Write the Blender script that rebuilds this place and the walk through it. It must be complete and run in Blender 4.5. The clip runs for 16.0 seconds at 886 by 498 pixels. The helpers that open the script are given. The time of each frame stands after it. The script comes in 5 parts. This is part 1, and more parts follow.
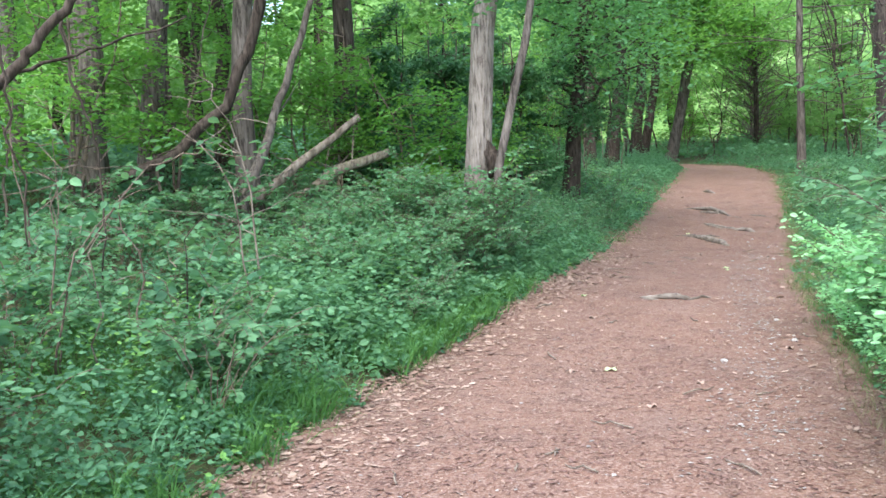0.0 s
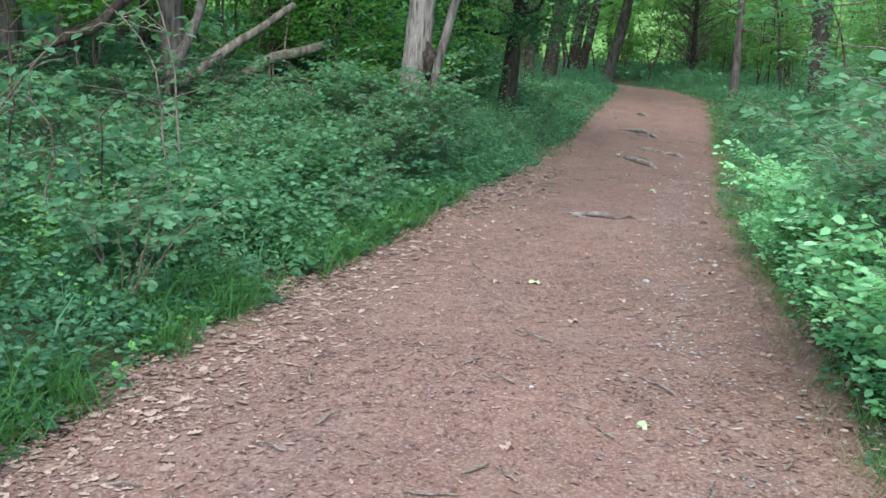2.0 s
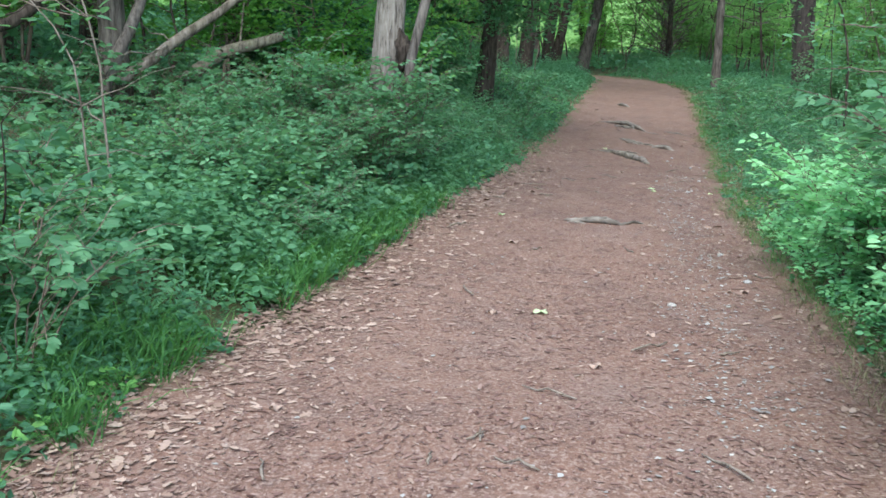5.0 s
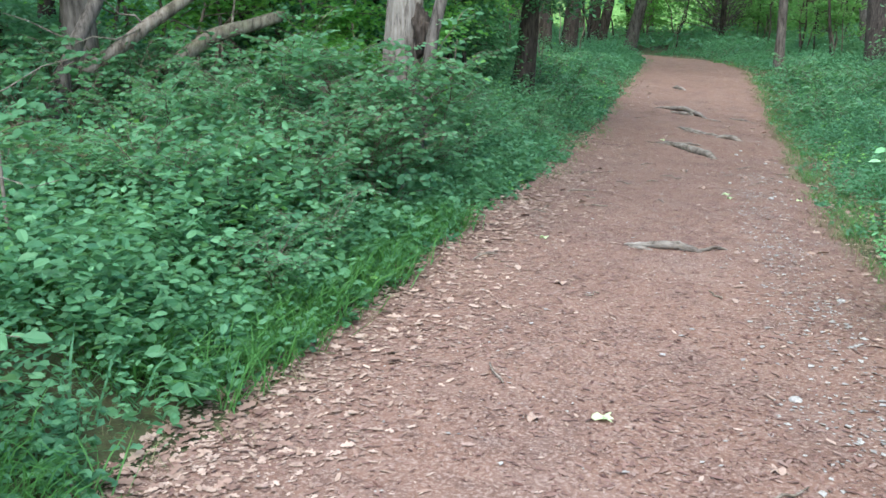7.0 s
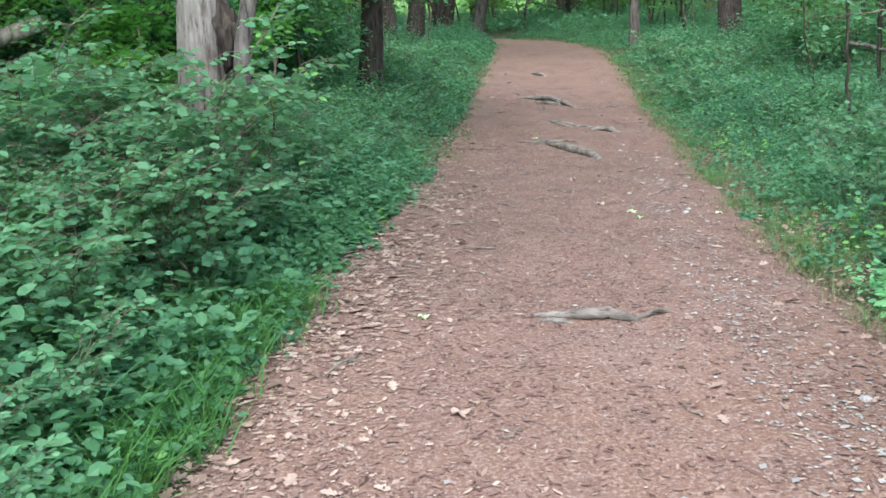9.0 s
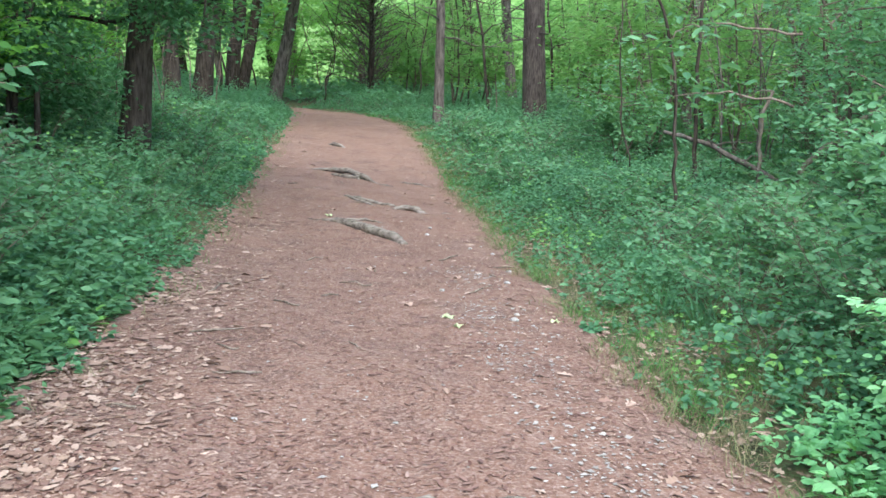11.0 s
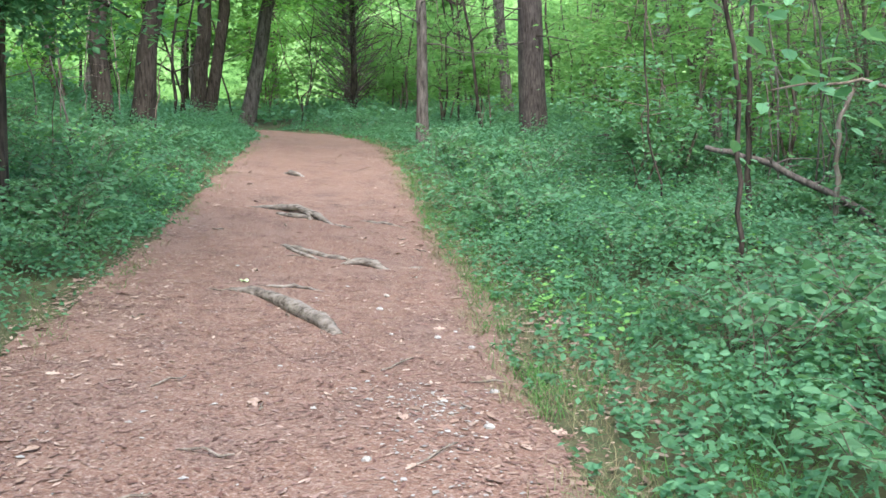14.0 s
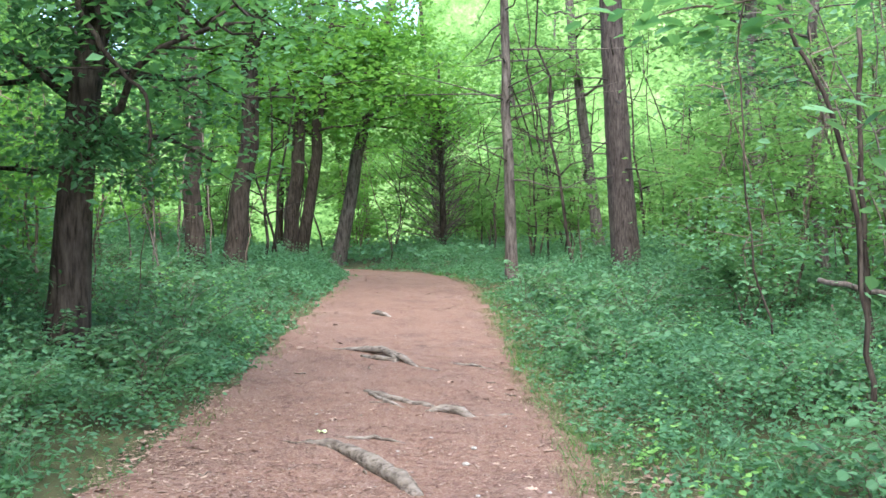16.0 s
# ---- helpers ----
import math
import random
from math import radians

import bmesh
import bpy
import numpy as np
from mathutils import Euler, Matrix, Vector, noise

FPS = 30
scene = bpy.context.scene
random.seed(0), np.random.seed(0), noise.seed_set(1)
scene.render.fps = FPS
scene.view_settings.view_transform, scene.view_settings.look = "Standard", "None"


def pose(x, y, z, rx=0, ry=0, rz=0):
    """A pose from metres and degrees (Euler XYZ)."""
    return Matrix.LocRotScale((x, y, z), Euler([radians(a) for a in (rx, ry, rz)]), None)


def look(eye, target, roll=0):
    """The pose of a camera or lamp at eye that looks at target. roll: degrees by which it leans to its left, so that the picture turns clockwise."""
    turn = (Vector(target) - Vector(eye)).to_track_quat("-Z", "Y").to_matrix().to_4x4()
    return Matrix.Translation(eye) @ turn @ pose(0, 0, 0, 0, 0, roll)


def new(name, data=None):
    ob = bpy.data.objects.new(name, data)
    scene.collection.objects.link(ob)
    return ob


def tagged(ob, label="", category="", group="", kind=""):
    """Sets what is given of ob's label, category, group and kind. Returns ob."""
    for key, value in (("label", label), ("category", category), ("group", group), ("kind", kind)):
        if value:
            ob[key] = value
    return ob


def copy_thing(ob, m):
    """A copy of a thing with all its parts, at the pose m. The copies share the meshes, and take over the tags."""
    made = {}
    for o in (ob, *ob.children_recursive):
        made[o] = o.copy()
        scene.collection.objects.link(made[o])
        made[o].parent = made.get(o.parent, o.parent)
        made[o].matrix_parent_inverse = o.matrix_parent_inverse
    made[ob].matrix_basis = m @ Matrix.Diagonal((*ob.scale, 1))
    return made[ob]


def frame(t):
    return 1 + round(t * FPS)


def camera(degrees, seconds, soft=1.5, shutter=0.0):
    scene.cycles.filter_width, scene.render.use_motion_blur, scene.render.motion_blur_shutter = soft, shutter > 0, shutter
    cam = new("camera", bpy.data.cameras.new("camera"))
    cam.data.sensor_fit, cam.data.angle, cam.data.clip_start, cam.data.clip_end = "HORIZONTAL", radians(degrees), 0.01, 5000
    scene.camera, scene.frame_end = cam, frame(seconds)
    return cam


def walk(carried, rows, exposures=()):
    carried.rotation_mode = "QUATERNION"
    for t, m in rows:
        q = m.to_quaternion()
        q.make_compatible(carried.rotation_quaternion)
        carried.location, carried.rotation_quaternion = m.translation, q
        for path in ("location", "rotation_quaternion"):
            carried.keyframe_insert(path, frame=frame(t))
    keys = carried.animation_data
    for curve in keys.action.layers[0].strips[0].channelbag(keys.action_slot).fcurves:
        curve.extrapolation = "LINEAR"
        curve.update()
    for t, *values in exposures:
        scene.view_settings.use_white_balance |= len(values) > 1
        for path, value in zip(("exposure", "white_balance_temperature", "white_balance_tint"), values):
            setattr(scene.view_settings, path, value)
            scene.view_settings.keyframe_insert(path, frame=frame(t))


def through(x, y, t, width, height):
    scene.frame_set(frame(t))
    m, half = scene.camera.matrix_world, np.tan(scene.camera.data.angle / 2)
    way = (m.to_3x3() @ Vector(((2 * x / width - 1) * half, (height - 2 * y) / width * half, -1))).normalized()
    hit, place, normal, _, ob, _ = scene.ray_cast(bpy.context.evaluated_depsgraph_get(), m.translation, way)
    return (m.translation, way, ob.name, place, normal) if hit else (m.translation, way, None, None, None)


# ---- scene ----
cam = camera(52.0, 16.0, soft=1.6)
PATH = [
    (0, (1.32, -9.708, 1.699), (0.58, -7.863, 1.485), -3.2),
    (0.5, (1.288, -9.65, 1.694), (0.653, -7.771, 1.438), -0.0),
    (1, (1.236, -9.619, 1.661), (0.627, -7.749, 1.294), 0.3),
    (1.5, (1.245, -9.611, 1.67), (0.615, -7.754, 1.277), 0.0),
    (2, (1.245, -9.569, 1.654), (0.667, -7.701, 1.234), 1.7),
    (2.5, (1.228, -9.538, 1.654), (0.701, -7.659, 1.216), 2.8),
    (3, (1.213, -9.507, 1.658), (0.701, -7.616, 1.259), 3.1),
    (3.5, (1.103, -9.474, 1.629), (0.586, -7.586, 1.216), 1.5),
    (3.7, (1.074, -9.414, 1.611), (0.581, -7.522, 1.19), 0.2),
    (5.8, (0.664, -7.728, 1.563), (0.1, -5.859, 1.13), 1.7),
    (6, (0.634, -7.569, 1.516), (0.048, -5.704, 1.095), 1.9),
    (6.5, (0.496, -7.113, 1.554), (-0.068, -5.244, 1.121), 3.5),
    (7, (0.429, -6.625, 1.573), (-0.177, -4.778, 1.103), -0.2),
    (7.5, (0.29, -6.162, 1.497), (-0.317, -4.299, 1.093), 2.5),
    (8, (0.142, -5.666, 1.498), (-0.395, -3.784, 1.089), 2.8),
    (8.5, (0.111, -5.031, 1.56), (-0.214, -3.138, 1.004), 0.1),
    (9, (-0.057, -4.593, 1.617), (-0.369, -2.682, 1.115), -3.4),
    (9.5, (-0.144, -4.223, 1.6), (-0.394, -2.273, 1.232), -3.1),
    (10, (-0.184, -3.799, 1.634), (-0.294, -1.838, 1.257), -0.5),
    (10.2, (-0.2, -3.618, 1.582), (-0.247, -1.651, 1.227), 0.4),
    (12.3, (0.307, -1.17, 1.308), (0.562, 0.783, 0.96), -0.1),
    (12.5, (0.366, -0.97, 1.347), (0.586, 0.987, 0.998), -1.3),
    (13, (0.377, -0.497, 1.285), (0.586, 1.465, 0.961), 1.5),
    (13.5, (0.372, -0.04, 1.279), (0.562, 1.917, 0.914), 0.6),
    (14, (0.437, 0.384, 1.294), (0.563, 2.356, 0.985), -0.3),
    (14.5, (0.414, 0.768, 1.289), (0.43, 2.759, 1.097), 1.1),
    (15, (0.457, 0.826, 1.306), (0.401, 2.825, 1.28), -0.7),
    (15.5, (0.479, 0.833, 1.314), (0.42, 2.832, 1.293), -1.7),
    (16, (0.481, 0.851, 1.307), (0.413, 2.85, 1.297), -1.6),
]
walk(cam, [(t, look(eye, target, roll)) for t, eye, target, roll in PATH], [(0, 2.25, 6650, 10), (0.5, 2.1, 6600, 9), (1, 1.8, 6500, 7), (2, 1.75, 6300, 4), (3.7, 1.72, 6250, 3), (7, 2.04, 6250, 4), (10, 2.13, 6350, 6), (13, 2.38, 6550, 9), (14.5, 2.4, 6600, 9), (16, 2.46, 6650, 12)])

# ---- light ----
world = bpy.data.worlds.new("world")
scene.world = world
world.use_nodes = True
wn = world.node_tree
sky = wn.nodes.new("ShaderNodeTexSky")
sky.sky_type = "NISHITA"
sky.sun_disc = False
sky.sun_elevation = radians(58)
sky.sun_rotation = radians(174)
sky.air_density = 1.0
sky.dust_density = 1.0
wn.links.new(sky.outputs[0], wn.nodes["Background"].inputs[0])
wn.nodes["Background"].inputs[1].default_value = 0.15
sun = new("sun", bpy.data.lights.new("sun", "SUN"))
sun.data.energy = 1.5
sun.data.angle = radians(75)
sun.data.color = (1.0, 0.95, 0.86)
sun.matrix_world = look((0, 0, 0), (-0.05, 0.46, -0.88))


# ---- materials ----
def nodes_of(name):
    m = bpy.data.materials.new(name)
    m.use_nodes = True
    t = m.node_tree
    return m, t, t.nodes["Principled BSDF"]


def ramp(t, fac, stops):
    r = t.nodes.new("ShaderNodeValToRGB")
    e = r.color_ramp.elements
    e[0].position, e[0].color = stops[0][0], (*stops[0][1], 1)
    e[1].position, e[1].color = stops[-1][0], (*stops[-1][1], 1)
    for p, c in stops[1:-1]:
        n = e.new(p)
        n.color = (*c, 1)
    t.links.new(fac, r.inputs[0])
    return r.outputs[0]


def noise_tex(t, scale, detail=4, stretch=None, rough=0.6):
    c = t.nodes.new("ShaderNodeTexCoord")
    n = t.nodes.new("ShaderNodeTexNoise")
    n.inputs["Scale"].default_value = scale
    n.inputs["Detail"].default_value = detail
    n.inputs["Roughness"].default_value = rough
    if stretch:
        m = t.nodes.new("ShaderNodeMapping")
        m.inputs["Scale"].default_value = stretch
        t.links.new(c.outputs["Object"], m.inputs[0])
        t.links.new(m.outputs[0], n.inputs["Vector"])
    else:
        t.links.new(c.outputs["Object"], n.inputs["Vector"])
    return n.outputs["Fac"]


def mix_col(t, fac, a, b, mode="MIX"):
    m = t.nodes.new("ShaderNodeMix")
    m.data_type, m.blend_type = "RGBA", mode
    for sock, v in ((m.inputs[0], fac), (m.inputs[6], a), (m.inputs[7], b)):
        if isinstance(v, (int, float)):
            sock.default_value = v
        elif isinstance(v, tuple):
            sock.default_value = (*v, 1)
        else:
            t.links.new(v, sock)
    return m.outputs[2]


def bump(t, bsdf, height, strength, dist):
    b = t.nodes.new("ShaderNodeBump")
    b.inputs["Strength"].default_value = strength
    b.inputs["Distance"].default_value = dist
    t.links.new(height, b.inputs["Height"])
    t.links.new(b.outputs[0], bsdf.inputs["Normal"])


def bark(name, dark, mid, light, moss=0.0, furrow=22, grain=(1, 1, 0.16)):
    m, t, p = nodes_of(name)
    f = noise_tex(t, furrow, 6, grain, 0.7)
    g = noise_tex(t, 2.2, 3)
    col = ramp(t, f, [(0.38, dark), (0.48, mid), (0.66, light)])
    col = mix_col(t, ramp(t, g, [(0.45, (0, 0, 0)), (0.7, (0.5, 0.5, 0.5))]), col, dark)
    if moss:
        s = noise_tex(t, 5.0, 5)
        col = mix_col(t, ramp(t, s, [(0.52, (0, 0, 0)), (0.66, (moss, moss, moss))]), col, (0.09, 0.11, 0.05))
    t.links.new(col, p.inputs["Base Color"])
    p.inputs["Roughness"].default_value = 0.92
    p.inputs["Specular IOR Level"].default_value = 0.2
    bump(t, p, f, 0.6, 0.012)
    return m


def leaf_mat(name, tones, through, gloss=0.45, share=0.4):
    """Leaf: colour differs from leaf to leaf, with light shining through."""
    m, t, p = nodes_of(name)
    geo = t.nodes.new("ShaderNodeNewGeometry")
    n = len(tones) - 1
    col = ramp(t, geo.outputs["Random Per Island"], [(i / n, c) for i, c in enumerate(tones)])
    patch = noise_tex(t, 0.7, 3)
    col = mix_col(t, ramp(t, patch, [(0.35, (0.0, 0.0, 0.0)), (0.7, (0.55, 0.55, 0.55))]), col, tones[-1])
    shade = noise_tex(t, 0.28, 4, None, 0.7)
    col = mix_col(t, ramp(t, shade, [(0.38, (0.6, 0.6, 0.6)), (0.5, (0.0, 0.0, 0.0))]), col, tones[0])
    warm = noise_tex(t, 0.5, 3, None, 0.6)
    col = mix_col(t, ramp(t, warm, [(0.54, (0.0, 0.0, 0.0)), (0.7, (0.45, 0.45, 0.45))]), col, tuple(0.3 * a + 0.55 * b for a, b in zip(through, tones[-2])))
    t.links.new(col, p.inputs["Base Color"])
    p.inputs["Roughness"].default_value = gloss
    p.inputs["Specular IOR Level"].default_value = 0.22
    tr = t.nodes.new("ShaderNodeBsdfTranslucent")
    t.links.new(mix_col(t, 0.6, col, through), tr.inputs[0])
    mx = t.nodes.new("ShaderNodeMixShader")
    mx.inputs[0].default_value = share
    out = t.nodes["Material Output"]
    t.links.new(p.outputs[0], mx.inputs[1])
    t.links.new(tr.outputs[0], mx.inputs[2])
    t.links.new(mx.outputs[0], out.inputs[0])
    return m


def island_mat(name, tones, rough=0.85, fine=60.0):
    m, t, p = nodes_of(name)
    geo = t.nodes.new("ShaderNodeNewGeometry")
    n = len(tones) - 1
    col = ramp(t, geo.outputs["Random Per Island"], [(i / n, c) for i, c in enumerate(tones)])
    g = noise_tex(t, fine, 3)
    col = mix_col(t, ramp(t, g, [(0.3, (0.45, 0.45, 0.45)), (0.65, (0, 0, 0))]), col, tones[0])
    t.links.new(col, p.inputs["Base Color"])
    p.inputs["Roughness"].default_value = rough
    p.inputs["Specular IOR Level"].default_value = 0.25
    return m


def soil_mat(name, base, dark, pale, fleck, fleck_amount):
    m, t, p = nodes_of(name)
    big = noise_tex(t, 0.45, 4)
    mid = noise_tex(t, 6.0, 6, None, 0.7)
    fine = noise_tex(t, 55.0, 4, None, 0.7)
    grit = noise_tex(t, 150.0, 3, None, 0.8)
    col = ramp(t, mid, [(0.3, dark), (0.5, base), (0.72, pale)])
    col = mix_col(t, ramp(t, big, [(0.4, (0, 0, 0)), (0.6, (0.7, 0.7, 0.7))]), col, base)
    col = mix_col(t, ramp(t, noise_tex(t, 1.7, 5, None, 0.65), [(0.5, (0, 0, 0)), (0.66, (0.6, 0.6, 0.6))]), col, dark)
    col = mix_col(t, ramp(t, noise_tex(t, 0.9, 4, None, 0.6), [(0.52, (0, 0, 0)), (0.7, (0.6, 0.6, 0.6))]), col, pale)
    col = mix_col(t, ramp(t, fine, [(0.5, (0, 0, 0)), (0.64, (fleck_amount,) * 3)]), col, fleck)
    col = mix_col(t, ramp(t, fine, [(0.3, (0.7, 0.7, 0.7)), (0.42, (0, 0, 0))]), col, dark)
    col = mix_col(t, ramp(t, grit, [(0.56, (0, 0, 0)), (0.66, (0.5, 0.5, 0.5))]), col, fleck)
    t.links.new(col, p.inputs["Base Color"])
    p.inputs["Roughness"].default_value = 0.95
    p.inputs["Specular IOR Level"].default_value = 0.15
    bump(t, p, mix_col(t, 0.5, mid, fine), 0.6, 0.012)
    return m


BARK_GREY = bark("grey_bark", (0.036, 0.0288, 0.0248), (0.108, 0.0896, 0.0776), (0.192, 0.164, 0.144))
BARK_DARK = bark("dark_bark", (0.0156, 0.0109, 0.00858), (0.0484, 0.0367, 0.0289), (0.0975, 0.0764, 0.0624))
BARK_PALE = bark("pale_bark", (0.075, 0.06, 0.05), (0.2, 0.17, 0.146), (0.3, 0.262, 0.23), 0.0, 34, (1, 1, 0.13))
BARK_PINE = bark("brown_bark", (0.025, 0.019, 0.017), (0.066, 0.052, 0.046), (0.12, 0.098, 0.087), 0.0, 30)
BARK_MOSS = bark("mossy_bark", (0.07, 0.055, 0.042), (0.18, 0.15, 0.115), (0.3, 0.26, 0.2), 0.5)
DEAD_WOOD = bark("dead_wood", (0.072, 0.056, 0.044), (0.176, 0.144, 0.116), (0.296, 0.248, 0.208), 0.2, 18)
ROOT_WOOD = bark("root_wood", (0.0595, 0.0467, 0.0382), (0.178, 0.151, 0.128), (0.289, 0.255, 0.221), 0.0, 34, (0.2, 0.5, 1))
TWIG = bark("twig_bark", (0.05, 0.036, 0.028), (0.13, 0.098, 0.075), (0.22, 0.175, 0.14))
LEAF_LOW = leaf_mat("undergrowth_leaf", [(0.0337, 0.101, 0.0578), (0.0674, 0.183, 0.0963), (0.154, 0.328, 0.174), (0.0482, 0.139, 0.0819), (0.0963, 0.25, 0.12)], (0.193, 0.424, 0.135), 0.55, 0.36)
LEAF_SHRUB = leaf_mat("shrub_leaf", [(0.0504, 0.134, 0.0672), (0.0924, 0.235, 0.113), (0.176, 0.361, 0.185), (0.0714, 0.185, 0.0966), (0.126, 0.286, 0.139)], (0.218, 0.437, 0.134), 0.5, 0.42)
# shrub leaf in lighter tones: daylight from the opening is put into the colour
LEAF_HEDGE_LIT = leaf_mat("lit_hedge_leaf", [(0.128, 0.34, 0.156), (0.227, 0.524, 0.24), (0.383, 0.708, 0.368), (0.17, 0.425, 0.198), (0.283, 0.609, 0.283)], (0.425, 0.793, 0.255), 0.5, 0.4)
PALE_LEAF = leaf_mat("pale_fresh_leaf", [(0.34, 0.43, 0.2), (0.42, 0.5, 0.27), (0.5, 0.56, 0.36)], (0.4, 0.55, 0.2), 0.6, 0.2)
LEAF_BRIGHT = leaf_mat("young_leaf", [(0.12, 0.30, 0.08), (0.17, 0.38, 0.11), (0.22, 0.44, 0.13)], (0.3, 0.6, 0.12), 0.55, 0.4)
LEAF_TREE = leaf_mat("tree_leaf", [(0.0336, 0.112, 0.0246), (0.0728, 0.213, 0.0448), (0.134, 0.325, 0.0784), (0.056, 0.168, 0.0336)], (0.291, 0.627, 0.0896), 0.5, 0.5)
LEAF_DARK = leaf_mat("dark_leaf", [(0.0405, 0.128, 0.0567), (0.0675, 0.196, 0.081), (0.108, 0.27, 0.115), (0.054, 0.162, 0.0675)], (0.243, 0.567, 0.135), 0.5, 0.42)
LEAF_EVERGREEN = leaf_mat("evergreen_leaf", [(0.0263, 0.0875, 0.0381), (0.0439, 0.132, 0.0557), (0.0807, 0.205, 0.0875), (0.0366, 0.11, 0.0439)], (0.146, 0.381, 0.103), 0.5, 0.3)
# paler, yellower tree leaf: sunlight on the deeper wood is in its tones
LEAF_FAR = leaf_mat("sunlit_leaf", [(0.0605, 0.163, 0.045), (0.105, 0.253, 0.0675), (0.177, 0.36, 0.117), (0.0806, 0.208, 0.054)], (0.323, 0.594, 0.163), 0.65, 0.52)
GRASS = leaf_mat("grass_blade", [(0.0385, 0.128, 0.0342), (0.0642, 0.18, 0.0471), (0.0942, 0.231, 0.0598)], (0.171, 0.385, 0.077), 0.6, 0.35)
STONE = soil_mat("grey_stone", (0.3, 0.28, 0.26), (0.18, 0.17, 0.16), (0.42, 0.4, 0.37), (0.5, 0.48, 0.45), 0.4)
DRY_GRASS = island_mat("dry_grass", [(0.128, 0.104, 0.06), (0.24, 0.208, 0.12), (0.152, 0.184, 0.08), (0.192, 0.16, 0.096)])
LITTER = island_mat("fallen_leaf", [(0.126, 0.0714, 0.0588), (0.176, 0.101, 0.0823), (0.227, 0.139, 0.114), (0.147, 0.084, 0.0689), (0.302, 0.21, 0.175)])
LITTER_DARK = island_mat("damp_leaf", [(0.06, 0.03, 0.024), (0.1, 0.048, 0.038), (0.14, 0.07, 0.056)])
LITTER_PALE = island_mat("dry_leaf", [(0.184, 0.117, 0.0906), (0.318, 0.226, 0.175), (0.435, 0.326, 0.263), (0.143, 0.0819, 0.0643), (0.268, 0.175, 0.138)])
SOIL = soil_mat("trail_earth", (0.164, 0.0928, 0.068), (0.0864, 0.0536, 0.0448), (0.188, 0.126, 0.104), (0.296, 0.216, 0.182), 0.8)
FLOOR = soil_mat("forest_floor", (0.07, 0.065, 0.034), (0.03, 0.03, 0.018), (0.12, 0.1, 0.06), (0.07, 0.13, 0.05), 0.7)


# ---- mesh tools ----
def mesh_of(name, verts, faces, material, smooth=False):
    me = bpy.data.meshes.new(name)
    me.from_pydata(verts if isinstance(verts, list) else verts.tolist(), [], faces if isinstance(faces, list) else faces.tolist())
    me.materials.append(material)
    if smooth:
        me.polygons.foreach_set("use_smooth", [True] * len(me.polygons))
    me.update()
    return me


def part(name, me, parent, label=""):
    ob = new(name, me)
    ob.parent = parent
    return tagged(ob, label) if label else ob


def tube(points, radii, seg=8, rough=0.0, rng=None, cap=True):
    """A tapering, bent tube: lists of points and faces."""
    pts = [Vector(p) for p in points]
    verts, faces = [], []
    side = None
    for i, p in enumerate(pts):
        way = (pts[min(i + 1, len(pts) - 1)] - pts[max(i - 1, 0)]).normalized()
        if side is None:
            side = way.cross(Vector((0, 0, 1)) if abs(way.z) < 0.8 else Vector((1, 0, 0))).normalized()
        side = (side - way * side.dot(way)).normalized()
        up = way.cross(side)
        for k in range(seg):
            a = 2 * math.pi * k / seg
            r = radii[i] * (1 + (rng.uniform(-rough, rough) if rng else 0))
            verts.append(tuple(p + side * math.cos(a) * r + up * math.sin(a) * r))
    for i in range(len(pts) - 1):
        for k in range(seg):
            a, b = i * seg + k, i * seg + (k + 1) % seg
            faces.append((a, b, b + seg, a + seg))
    if cap:
        faces.append(tuple(reversed(range(seg))))
        faces.append(tuple(range((len(pts) - 1) * seg, len(pts) * seg)))
    return verts, faces


def joined(pieces):
    verts, faces = [], []
    for v, f in pieces:
        n = len(verts)
        verts += v
        faces += [tuple(i + n for i in q) for q in f]
    return verts, faces


def bend(a, b, n, wander, rng, sag=0.0):
    """A crooked line from a to b."""
    a, b = Vector(a), Vector(b)
    out = []
    for i in range(n + 1):
        s = i / n
        j = wander * math.sin(math.pi * s) if 0 < i < n else 0
        out.append(a.lerp(b, s) + Vector((rng.uniform(-j, j), rng.uniform(-j, j), rng.uniform(-j, j) - sag * math.sin(math.pi * s))))
    return out


BROAD = np.array([(0, 0, 0), (0.3, 0.27, 0.05), (0.7, 0.25, 0.04), (1, 0, -0.06), (0.7, -0.25, 0.04), (0.3, -0.27, 0.05)])
ROUND = np.array([(0, 0, 0), (0.22, 0.36, 0.06), (0.7, 0.38, 0.05), (1, 0, -0.05), (0.7, -0.38, 0.05), (0.22, -0.36, 0.06)])
BROAD_F = np.array([(0, 3, 2, 1), (0, 5, 4, 3)])
KITE = np.array([(0, 0, 0), (0.45, 0.3, 0.07), (1, 0, -0.05), (0.45, -0.3, 0.07)])
KITE_F = np.array([(0, 2, 1), (0, 3, 2)])
SCRAP = np.array([(0, 0, 0), (0.3, 0.13, 0.02), (0.75, 0.17, 0.0), (1, 0.02, 0.03), (0.6, -0.12, 0.0), (0.25, -0.16, 0.02)])
SCRAP_F = np.array([(0, 3, 2, 1), (0, 5, 4, 3)])
LOBED = np.array([(0, 0, 0), (0.18, 0.2, 0.07), (0.32, 0.12, 0.05), (0.48, 0.33, 0.13), (0.62, 0.16, 0.06), (0.8, 0.22, 0.1), (1, 0, 0.05),
                  (0.8, -0.2, 0.06), (0.62, -0.15, 0.06), (0.5, -0.3, 0.16), (0.34, -0.12, 0.05), (0.2, -0.19, 0.09)])
LOBED_F = np.array([(0, 6, 5, 4, 3, 2, 1), (0, 11, 10, 9, 8, 7, 6)])
